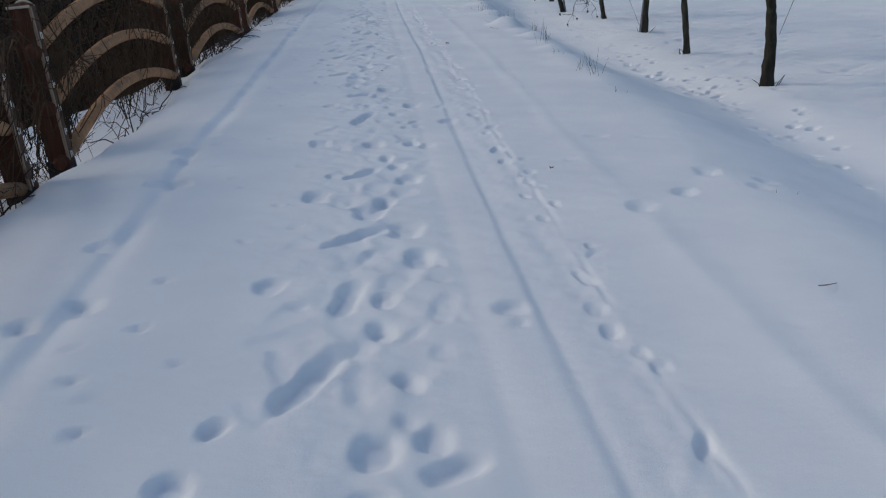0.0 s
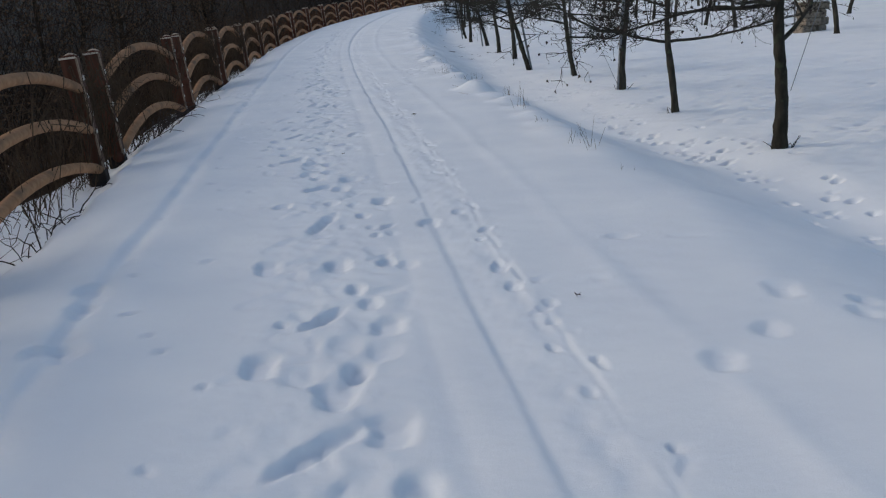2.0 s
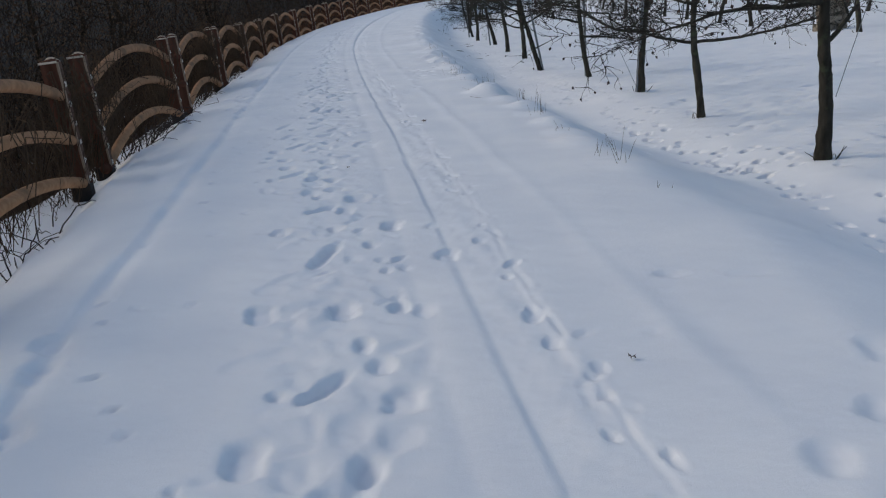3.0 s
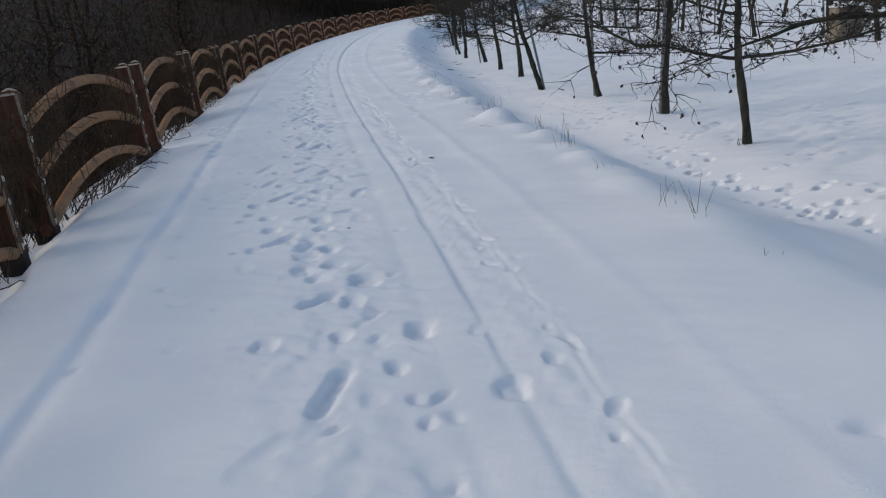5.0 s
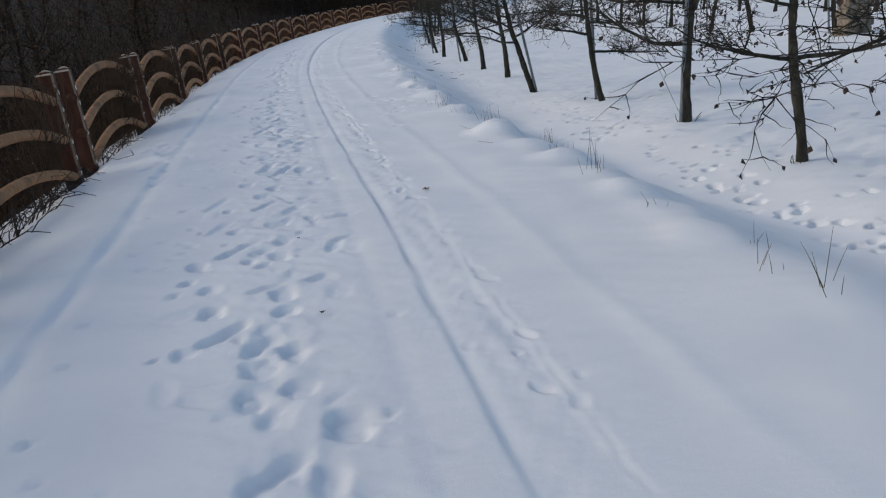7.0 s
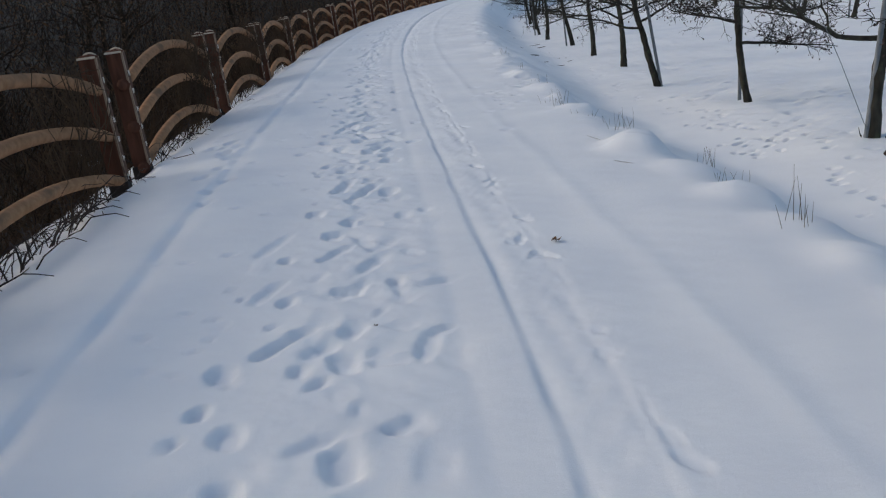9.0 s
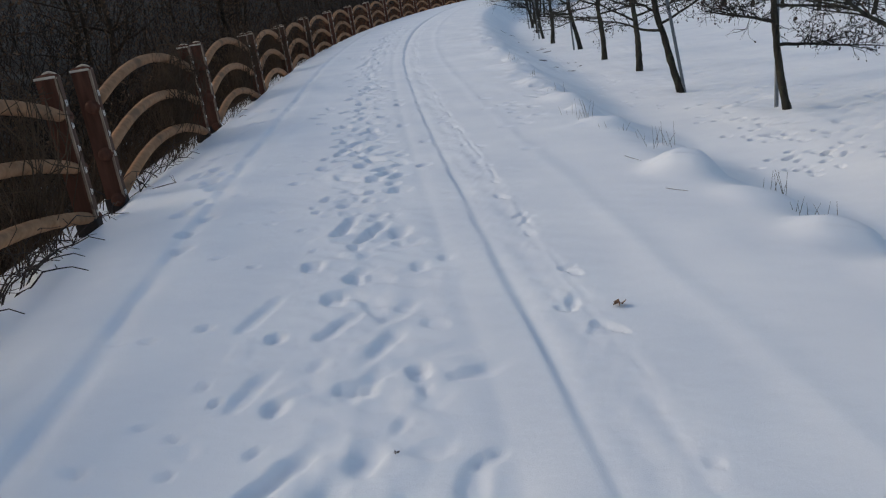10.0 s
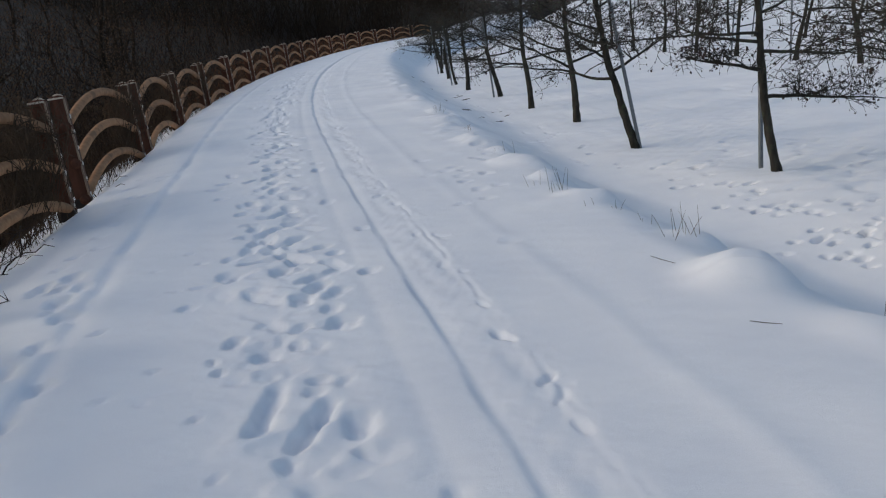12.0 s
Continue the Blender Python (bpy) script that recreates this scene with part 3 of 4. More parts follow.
def snow_sheet():
    def axis(parts):
        out = [parts[0][0]]
        for end, a, b in parts[1:]:
            step = a
            while out[-1] < end - 1e-6:
                out.append(min(out[-1] + step, end))
                step = min(max(step * (1.0 if a == b else (1.12 if b > a else 0.89)), min(a, b)), max(a, b))
        return np.array(out)
    us = axis([(-400, 0, 0), (-12, 60, 0.6), (-3.4, 0.3, 0.06), (-1.4, 0.032, 0.032), (-0.25, 0.02, 0.02), (-0.06, 0.03, 0.03), (0.46, 0.013, 0.013), (2.4, 0.036, 0.036), (4.4, 0.03, 0.03), (6.2, 0.05, 0.05), (10, 0.08, 0.08), (16, 0.1, 0.8), (400, 0.8, 60)])
    vs = axis([(-400, 0, 0), (-8, 60, 0.5), (1.2, 0.2, 0.1), (18, 0.0245, 0.0245), (26, 0.035, 0.035), (46, 0.05, 0.2), (80, 0.2, 0.5), (110, 0.5, 3), (500, 3, 60)])
    ref = rut_x(np.clip(vs, -6, 110))
    X = us[None, :] + ref[:, None]
    Y = np.repeat(vs[:, None], len(us), 1)
    Yc = np.clip(Y, -8, 170)
    Z = ground_z(X, Yc)
    Z += ruts(X, Yc) * smooth01((X - fence_x(Yc) - 0.3) / 0.4) * smooth01((edge_x(Yc) - X) / 0.3) * smooth01((90 - Yc) / 20)
    Z += (0.0012 * wave(X, Yc, 31, 0.22) + 0.0009 * wave(X, Yc, 32, 0.085) + 0.002 * wave(X, Yc, 33, 0.7)) * smooth01((8 - abs(us))[None, :] / 3)
    open_snow = smooth01((X - edge_x(Yc) - 1.6) / 1.5) * smooth01((60 - Yc) / 15) * smooth01((30 - X) / 8)
    Z += open_snow * (0.020 * wave(X + 0.3 * np.sin(Yc * 1.3), Yc, 81, 1.1) + 0.012 * wave(X, Yc + 0.2 * np.sin(X * 2.1), 82, 0.55) + 0.007 * wave(X, Yc, 83, 0.27))
    trail = np.exp(-((X - rut_x(Yc) + 0.78) / 0.33) ** 2) * smooth01((40 - Yc) / 10)
    Z += trail * (0.002 * wave(X, Yc, 50, 0.07) + 0.003 * wave(X, Yc, 51, 0.13) + 0.005 * wave(X, Yc, 52, 0.34))
    bare = np.zeros_like(Z)
    r = random.Random(21)
    for k in range(22):   # streaks of bare earth on the orchard bank
        by = r.uniform(27, 44)
        bx = float(row_x(by)) - r.uniform(0.6, 1.6)
        bare += 0.6 * np.exp(-((X - bx - 0.5 * (Y - by)) / 0.08) ** 2 - ((Y - by) / r.uniform(0.2, 0.5)) ** 2)
    press(X, Y, Z, bare)
    n, m = Z.shape
    me = bpy.data.meshes.new("ground")
    me.vertices.add(n * m)
    me.vertices.foreach_set("co", np.stack([X, Y, Z], -1).ravel())
    i = (np.arange(n - 1)[:, None] * m + np.arange(m - 1)[None, :]).ravel()
    quads = np.stack([i, i + 1, i + m + 1, i + m], -1).astype(np.int32)
    me.loops.add(quads.size)
    me.loops.foreach_set("vertex_index", quads.ravel())
    me.polygons.add(len(quads))
    me.polygons.foreach_set("loop_start", np.arange(0, quads.size, 4, dtype=np.int32))
    me.polygons.foreach_set("use_smooth", np.ones(len(quads), bool))
    me.update(calc_edges=True)
    lit = me.attributes.new("litter", "FLOAT", "POINT")
    lit.data.foreach_set("value", (0.62 * (smooth01((fence_x(np.minimum(Yc, 112)) - X + 0.1 - 1.4 * np.exp(-((Yc - 8.6) / 1.8) ** 4)) / 0.9) + 0.2 * smooth01((fence_x(np.minimum(Yc, 112)) - X - 3) / 3) + smooth01((Y - 100) / 8)) + bare).ravel())
    return me


part("ground", snow_sheet(), SNOW)
tagged(bpy.data.objects["ground"], "trampled white snow over a curving lane, verge and orchard", "snow ground", kind="structure")


# ---- fence of arched rails ----
def box(bm, size, at, bevel=0.0, rot=None):
    m = Matrix.Translation(at) @ (rot or Matrix()) @ Matrix.Diagonal((*size, 1))
    geo = bmesh.ops.create_cube(bm, size=1, matrix=m)
    if bevel:
        es = list({e for v in geo["verts"] for e in v.link_edges})
        bmesh.ops.bevel(bm, geom=es, offset=bevel, segments=2, affect="EDGES", profile=0.6)


def fence_post(parent, y, seed):
    """One post of a pair: a deep brown upright with an arched top, a pale cap strip and white lettering down its lane-side edge."""
    bm = bmesh.new()
    box(bm, (0.165, 0.11, 1.78), (0.012, y, 0.79 - 0.45), 0.014)
    post = part("post", bm, POST, parent)
    bm = bmesh.new()
    box(bm, (0.195, 0.14, 0.5), (0.012, y, -0.235), 0.02)
    part("base_shoe", bm, SHOE, post, "blackened wet post foot")
    t = Tubes()
    t.tube([(-0.068 + 0.16 * k / 8, y, 1.2 + 0.016 * math.sin(math.pi * k / 8) ** 0.7) for k in range(9)], [0.04] * 9, 10)
    part("top_roll", t.mesh("top_roll"), POST, post)
    # edge_strip is coloured pale to stand in for the highlight along the post edge
    for name, size, at in (("cap_strip", (0.175, 0.012, 0.02), (0.012, y - 0.057, 1.222)), ("edge_strip", (0.02, 0.022, 1.22), (0.098, y - 0.048, 0.61)), ("lettering_board", (0.008, 0.085, 1.3), (0.102, y + 0.004, 0.57))):
        bm = bmesh.new()
        box(bm, size, at, 0.003)
        part(name, bm, {"cap_strip": CAP, "edge_strip": STRIP}.get(name, BOARD), post, {"cap_strip": "pale cap strip", "edge_strip": "patchy tan edge strip with the edge highlight in its colour"}.get(name, "grey-brown lettered edge"))
    t = Tubes()
    t.tube([(-0.07 + 0.165 * k / 8, y + 0.05, 1.215 + 0.05 * math.sin(math.pi * k / 8) ** 0.8) for k in range(9)], [0.009] * 9, 6)
    part("cap_arch", t.mesh("cap_arch"), CAP, post, "pale arched cap rim")
    r = random.Random(seed)
    for k in range(6):
        z = 1.0 - 0.19 * k
        bm = bmesh.new()
        box(bm, (0.004, 0.011, 0.055), (0.1105, y - 0.008, z))
        box(bm, (0.004, 0.034, 0.010), (0.1108, y + 0.006, z + r.uniform(-0.02, 0.02)))
        box(bm, (0.004, 0.010, r.uniform(0.02, 0.045)), (0.1106, y + 0.022, z + r.uniform(-0.01, 0.01)))
        part("letter_mark", bm, PAINT, post, "worn white letter")
    return post


BAY = 5.0
RAIL_HEIGHTS = (0.0, 0.44, 0.885)
RAIL_OFF = 0.045   # rails sit towards the lane side of the posts


def fence_bay(length):
    """A pair of posts and the three bowed rails that spring from it to the next pair."""
    bay = thing("fence_bay", "brown post pair with three arched tan rails, vine-grown, standing in snow", "fence", group="fence along the lane")
    half = 0.41
    fence_post(bay, -half, 1)
    fence_post(bay, half, 2)
    for h in RAIL_HEIGHTS:
        for y, side in ((-half, 1), (half, -1)):
            t = Tubes()
            t.tube([(RAIL_OFF, y, h), (RAIL_OFF, y + side * 0.075, h), (RAIL_OFF, y + side * 0.078, h), (RAIL_OFF, y + side * 0.125, h), (RAIL_OFF, y + side * 0.14, h)], [0.066, 0.066, 0.05, 0.05, 0.036], 12)
            part("rail_stub", t.mesh("rail_stub"), POST, bay)
        span = length - 2 * half
        n = 16
        pts = [(RAIL_OFF, half + span * k / n, h + 0.30 * (1 - (2 * k / n - 1) ** 2)) for k in range(n + 1)]
        t = Tubes()
        t.tube(pts, [0.045] + [0.056] * (n - 1) + [0.045], 10)
        part("rail", t.mesh("rail"), RAIL, bay, "bowed tan rail")
    return bay


first = fence_bay(BAY)
ys_f = [-4.0, 1.05, 6.1, 11.12, 16.38, 21.28, 26.05, 30.85, 35.6, 40.3]
while ys_f[-1] < 96:
    ys_f.append(ys_f[-1] + 4.75)
for k, yy in enumerate(ys_f[:-1]):
    y1 = ys_f[k + 1]
    x0, x1 = float(fence_x(yy)), float(fence_x(y1))
    z0, z1 = float(fence_z(yy)), float(fence_z(y1))
    run = math.hypot(x1 - x0, y1 - yy)
    turn = math.degrees(math.atan2(-(x1 - x0), y1 - yy))
    m = pose(x0, yy, z0, math.degrees(math.atan2(z1 - z0, run)) * 0.6, -4.6, turn) @ Matrix.Diagonal((1, run / BAY, 1, 1))
    if k == 0:
        first.matrix_world = m
    else:
        copy_thing(first, m)


# ---- orchard trees ----
def branch(t, rng, p, d, length, r0, depth, leaves, droop=0.0, step=0.12, shoots=(8, 6, 3)):
    """A crooked tapering limb with side shoots; thin shoots carry a few dry leaves."""
    n = max(5 if step < 0.2 else 3, int(length / step))
    pts, rad = [Vector(p)], [r0]
    d = Vector(d).normalized()
    for i in range(n):
        d = (d + Vector((rng.gauss(0, 0.19 + 0.05 * depth), rng.gauss(0, 0.19 + 0.05 * depth), rng.gauss(0, (0.08, 0.13, 0.17, 0.17)[depth]) - droop * 0.06))).normalized()
        if depth == 0:   # main limbs stay nearly level
            d.z = min(max(d.z, -0.25), 0.5)
        elif depth == 1:   # side shoots hang a little at most
            d.z = max(d.z, -0.22)
        pts.append(pts[-1] + d * length / n)
        rad.append(r0 * (1 - 0.8 * (i + 1) / n))
    t.tube(pts, rad, (7 if step < 0.2 else 4) if r0 > 0.03 else (4 if r0 > 0.012 and step < 0.2 else 3), cap=False)
    if depth < 3:
        for i in range(shoots[depth]):
            s = rng.uniform(0.25, 1.0)
            j = min(int(s * n), n - 1)
            side = Vector((rng.gauss(0, 1), rng.gauss(0, 1), rng.gauss((0.45, 0.16, -0.08)[depth], (0.35, 0.5, 0.6)[depth]))).normalized()
            dd = (pts[j + 1] - pts[j]).normalized() * 0.6 + side * 0.8
            branch(t, rng, pts[j], dd, length * rng.uniform(0.3, 0.55), max(rad[j] * 0.58, 0.0042), depth + 1, leaves, droop + 0.15, step, shoots)
    if depth >= 2 and leaves is not None and rng.random() < 0.42:
        leaves.leaf(pts[-1], (rng.gauss(0, 0.5), rng.gauss(0, 0.5), -1), rng.uniform(0.02, 0.04), rng)


def orchard_tree(seed, lean=0.0, radius=0.075, fork=1.08, near=True, limbs=()):
    rng = random.Random(seed)
    tree = thing("orchard_tree", "bare orchard tree with mossy bark and few withered leaves, in snow", "tree", group="orchard row")
    trunk, leaves, crown = Tubes(), Tubes(), Tubes()
    pts, rad = [], []
    H = 2.6
    for i in range(29):
        h = -0.25 + (H + 0.25) * i / 28
        s = max(h, 0)
        pts.append(Vector((lean * (s if s < 1.3 else 1.3 + 0.4 * (s - 1.3)) + 0.025 * math.sin(s * 3 + seed), 0.025 * math.cos(s * 2.4 + seed), h)))
        flare = 1 + 0.22 * math.exp(-max(h, 0) / 0.12)
        rad.append(radius * flare * (1 - 0.55 * max(h, 0) / H) * rng.uniform(0.93, 1.07))
    trunk.tube(pts, rad, 12)
    for v in trunk.v:
        v += Vector((rng.gauss(0, 0.005), rng.gauss(0, 0.005), 0))
    part("trunk", trunk.mesh("trunk"), BARK, tree, "dark mossy trunk")
    for h, heading, rise, length in limbs:
        j = min(int((h + 0.25) / (H + 0.25) * 28), 27)
        limb = Tubes()
        a = radians(heading)
        branch(limb, rng, pts[j], (math.cos(a), math.sin(a), rise), length, rad[j] * 0.55, 0, leaves, -0.1, 0.12, (14, 7, 4))
        part("limb", limb.mesh("limb"), BARK, tree)
    n = 5 if limbs else 8
    for i in range(n):
        h = fork + (H - fork) * (i / (n - 1)) ** 1.2
        j = min(int((h + 0.25) / (H + 0.25) * 28), 27)
        a = rng.uniform(-0.6, 0.6) + (0 if i % 2 else math.pi) + (math.pi / 2 if i % 4 == 3 else 0)
        d = Vector((math.cos(a), math.sin(a), rng.uniform(0.05, 0.3) + 0.05 * i))
        limb = Tubes() if near else crown
        branch(limb, rng, pts[j], d, rng.uniform(1.4, 2.1) * (1 - 0.06 * i), rad[j] * 0.5, 0, leaves, -0.15, 0.12 if near else 0.34, (9, 6, 4) if near else (6, 3, 0))
        if near:
            part("limb", limb.mesh("limb"), BARK, tree)
    if not near:
        part("crown", crown.mesh("crown"), BARK, tree)
    tagged(part("withered_foliage", leaves.mesh("withered_foliage"), LEAF, tree, "withered brown leaves"), kind="stuff")
    return tree


def stake(x, y, lean):
    t = Tubes()
    t.tube([(-0.3 * lean, 0, -0.3), (0, 0, 0), (2.2 * lean, 0.03, 2.2)], [0.028, 0.028, 0.028], 9)
    ob = part("tree_stake", t.mesh("tree_stake"), STAKE)
    tagged(ob, "grey steel stake standing beside an orchard tree", "stake", "tree stakes")
    ob.matrix_world = pose(x, y, gz(x, y))


far_trees = [orchard_tree(300 + k, (-0.1, 0.05, -0.2, 0.0, 0.1)[k], 0.07, 1.05, False) for k in range(5)]
for k, tr in enumerate(far_trees):
    tr.matrix_world = pose(float(row_x(60)) + 1.5, 63 + 3 * k, gz(float(row_x(60)) + 1.5, 63 + 3 * k))
# x, y, lean, trunk radius, staked
ROW = [(4.11, 10.5, -0.07, 0.076, 0), (4.0, 13.86, -0.1, 0.054, 0), (3.98, 16.9, 0.06, 0.074, 1), (3.83, 20.25, -0.19, 0.054, 1), (3.31, 23.43, -0.36, 0.064, 1), (3.43, 27.12, -0.12, 0.066, 0), (3.39, 31.05, -0.1, 0.068, 0), (3.4, 35.2, -0.22, 0.07, 1), (3.14, 39.5, -0.12, 0.07, 0), (3.2, 43, -0.1, 0.08, 1), (3.4, 47, -0.06, 0.08, 0), (3.6, 51, -0.05, 0.08, 1), (4.1, 55, -0.1, 0.08, 0), (4.8, 60, -0.05, 0.08, 0)]
# main limbs of the nearest trees: height on the trunk, heading, rise, length
MAIN_LIMBS = {1: [(1.2, 8, 0.45, 1.7), (1.62, 188, -0.2, 2.1)], 2: [(1.14, -12, 0.12, 2.2), (1.1, 172, 0.05, 1.4)], 3: [(1.17, 178, -0.02, 2.3), (1.55, 10, 0.3, 1.6)], 4: [(1.45, -8, -0.12, 2.2), (0.9, 12, 0.12, 1.4), (1.55, 170, 0.25, 1.6), (1.2, 195, 0.1, 1.2)]}
row_trees = []
for k, (x, y, lean, r, st) in enumerate(ROW, 1):
    if k < 9:
        tr = orchard_tree(100 + k, lean, r, 1.6 if k in MAIN_LIMBS else 1.08, limbs=MAIN_LIMBS.get(k, ()))
        tr.matrix_world = pose(x, y, gz(x, y) - 0.02)
        row_trees.append(tr)
    else:
        copy_thing(row_trees[k % 7] if k < 11 else far_trees[k % 5], pose(x, y, gz(x, y) - 0.02, 0, 0, 180 * (k % 2)))
    if st:
        stake(x + {3: -0.06, 4: 0.0, 5: 0.02}.get(k, -0.18), y + (0.38 if k == 4 else -0.04), {3: 0.05, 4: -0.03, 5: -0.2}.get(k, -0.1))
rng = random.Random(5)
for j in range(2, 7):
    for k in range(15 if j < 4 else 10):
        y = 6.5 + 3.4 * k + rng.uniform(-0.4, 0.4) + j * 0.5
        x = float(row_x(min(y, 60))) + 4.4 * j + rng.uniform(-0.3, 0.3)
        copy_thing(far_trees[rng.randrange(5)], pose(x, y, gz(x, y) - 0.02, 0, 0, rng.choice((0, 180)) + rng.uniform(-15, 15)))
        if rng.random() < 0.4:
            stake(x - 0.15, y, rng.uniform(-0.1, 0.1))


def root_sprouts(x, y, seed, n=9):
    r = random.Random(seed)
    sp = thing("root_sprouts", "short dark shoots round a tree foot", "shoots", (x, y, gz(x, y)), "shoots at the tree feet")
    for k in range(n):
        a = r.uniform(0, 6.283)
        t = Tubes()
        p = Vector((math.cos(a) * 0.11, math.sin(a) * 0.11, -0.03))
        d = Vector((math.cos(a) * 0.5, math.sin(a) * 0.5, 1)).normalized()
        h = r.uniform(0.06, 0.2)
        t.tube([p, p + d * h * 0.5, p + d * h + Vector((r.gauss(0, 0.02), r.gauss(0, 0.02), 0))], [0.006, 0.005, 0.003], 4)
        part("shoot", t.mesh("shoot"), BARK, sp)


root_sprouts(4.13, 10.5, 31)
root_sprouts(4.02, 16.9, 32, 5)
root_sprouts(4.03, 13.88, 33, 4)
wire = Tubes()
wire.tube([(4.2, 10.52, gz(4.2, 10.5) + 0.62), (4.62, 10.75, 1.45), (4.8, 10.85, 1.75)], [0.004, 0.004, 0.004], 5)
tagged(part("guy_wire", wire.mesh("guy_wire"), STAKE), "thin wire running from a trunk up to a limb", "wire")
wire = Tubes()
wire.tube([(3.95, 16.85, gz(3.95, 16.85) + 0.02), (3.55, 16.8, 0.55), (3.2, 16.7, 1.15)], [0.004, 0.004, 0.004], 5)
tagged(part("guy_wire", wire.mesh("guy_wire"), STAKE), "thin wire running from a tree foot up to a limb", "wire")


# ---- woods behind the fence ----
def wood_tree(seed):
    rng = random.Random(seed)
    tree = thing("wood_tree", "leafless dark tree in the thicket behind the fence", "tree", group="woods behind the fence")
    trunk, crown = Tubes(), Tubes()
    H = rng.uniform(6, 9)
    r = rng.uniform(0.06, 0.13)
    pts = [Vector((0.1 * math.sin(i + seed), 0.1 * math.cos(i * 1.3 + seed), -0.5 + (H + 0.5) * i / 12)) for i in range(13)]
    rad = [r * (1 - 0.85 * i / 12) for i in range(13)]
    trunk.tube(pts, rad, 8)
    for i in range(15):
        j = rng.randrange(2, 12)
        a = rng.uniform(0, 6.283)
        branch(crown, rng, pts[j], (math.cos(a), math.sin(a), rng.uniform(0.2, 1.2)), rng.uniform(1.0, 2.6), rad[j] * 0.5, 1, None, -0.3, 0.3, (0, 4, 2))
    part("trunk", trunk.mesh("trunk"), WOOD, tree)
    part("crown", crown.mesh("crown"), WOOD, tree)
    return tree


wood = [wood_tree(200 + k) for k in range(6)]
rng = random.Random(8)
placed = 0
for k in range(84):
    y = rng.uniform(-6, 62) if k < 54 else rng.uniform(62, 135)
    e = rng.uniform(3.0, 20) if y < 60 else rng.uniform(2, 40)
    x = float(fence_x(min(y, 108))) - e
    m = pose(x, y, gz(x, y), 0, 0, rng.uniform(0, 360))
    if placed < 6:
        wood[placed].matrix_world = m
    else:
        copy_thing(wood[placed % 6], m)
    placed += 1


def thicket(name, label, count, y0, y1, e0, e1, height, mat, seed, rad=0.006, lean=0.35):
    """Crowded thin stems with side shoots, too many to count."""
    r = np.random.RandomState(seed)
    V, F = [], []
    ys = r.uniform(y0, y1, count)
    es = e0 + (e1 - e0) * r.rand(count) ** 1.3
    xs = fence_x(np.minimum(ys, 108)) - es
    if e0 > 0:
        gap = (ys > 6.9) & (ys < 10.4) & (es < 2.0) & (r.rand(count) < 0.85)
        es = np.where(gap, es + 2.2, es)
        xs = fence_x(np.minimum(ys, 108)) - es
    zs = ground_z(xs, ys)
    segs = 4
    P = np.stack([xs, ys, zs - 0.05], -1)
    D = np.stack([r.normal(0, lean, count), r.normal(0, lean, count), np.ones(count)], -1)
    Hh = height * r.uniform(0.3, 1.0, count)
    R = rad * r.uniform(0.5, 1.6, count)
    base_ang = r.uniform(0, 6.28, count)
    rings = []
    for s in range(segs + 1):
        w = R * (1 - 0.8 * s / segs)
        ring = []
        for k in range(3):
            a = base_ang + k * 2.094
            ring.append(P + np.stack([np.cos(a) * w, np.sin(a) * w, 0 * w], -1))
        rings.append(np.stack(ring, 1))
        D = D + r.normal(0, lean * 0.9, D.shape)
        D[:, 2] = np.maximum(D[:, 2], 0.15) if s < 2 else D[:, 2]
        D = D / np.linalg.norm(D, axis=1, keepdims=True)
        P = P + D * (Hh / segs)[:, None]
        if e0 > 0:
            P[:, 0] = np.minimum(P[:, 0], fence_x(np.minimum(P[:, 1], 108)) - 0.1 + 0.2 * r.rand(count) * (P[:, 2] < zs + 0.3))
    co = np.stack(rings, 1).reshape(-1, 3)
    stride = (segs + 1) * 3
    tri = []
    for s in range(segs):
        for k in range(3):
            a, b = s * 3 + k, s * 3 + (k + 1) % 3
            tri.append((a, b, b + 3, a + 3))
    quads = (np.arange(count)[:, None, None] * stride + np.array(tri)[None]).reshape(-1, 4).astype(np.int32)
    me = bpy.data.meshes.new(name)
    me.vertices.add(len(co))
    me.vertices.foreach_set("co", co.ravel())
    me.loops.add(quads.size)
    me.loops.foreach_set("vertex_index", quads.ravel())
    me.polygons.add(len(quads))
    me.polygons.foreach_set("loop_start", np.arange(0, quads.size, 4, dtype=np.int32))
    me.update(calc_edges=True)
    ob = part(name, me, mat)
    return tagged(ob, label, "undergrowth", kind="stuff")


thicket("undergrowth", "dense tangle of bare brown brush behind the fence", 15000, -4, 60, 0.4, 7, 2.4, BRUSH, 1, rad=0.007, lean=0.65)
thicket("brushwood", "bare dark brush on the wooded slope", 9000, -6, 100, 3, 26, 4.4, WOOD, 2, rad=0.015, lean=0.6)
thicket("far_woods", "dark leafless woods beyond the bend", 5000, 92, 140, 2, 50, 8, WOOD, 4, rad=0.05, lean=0.3)
thicket("pale_stems", "pale bare saplings standing in the brush", 900, -4, 60, 0.9, 7, 3.4, SAPLING, 7, rad=0.013, lean=0.5)
thicket("vine_tangle", "dry brown vines and stems grown through the fence", 2600, -3, 70, 0.06, 0.8, 1.2, VINE, 3, rad=0.0045, lean=0.95)


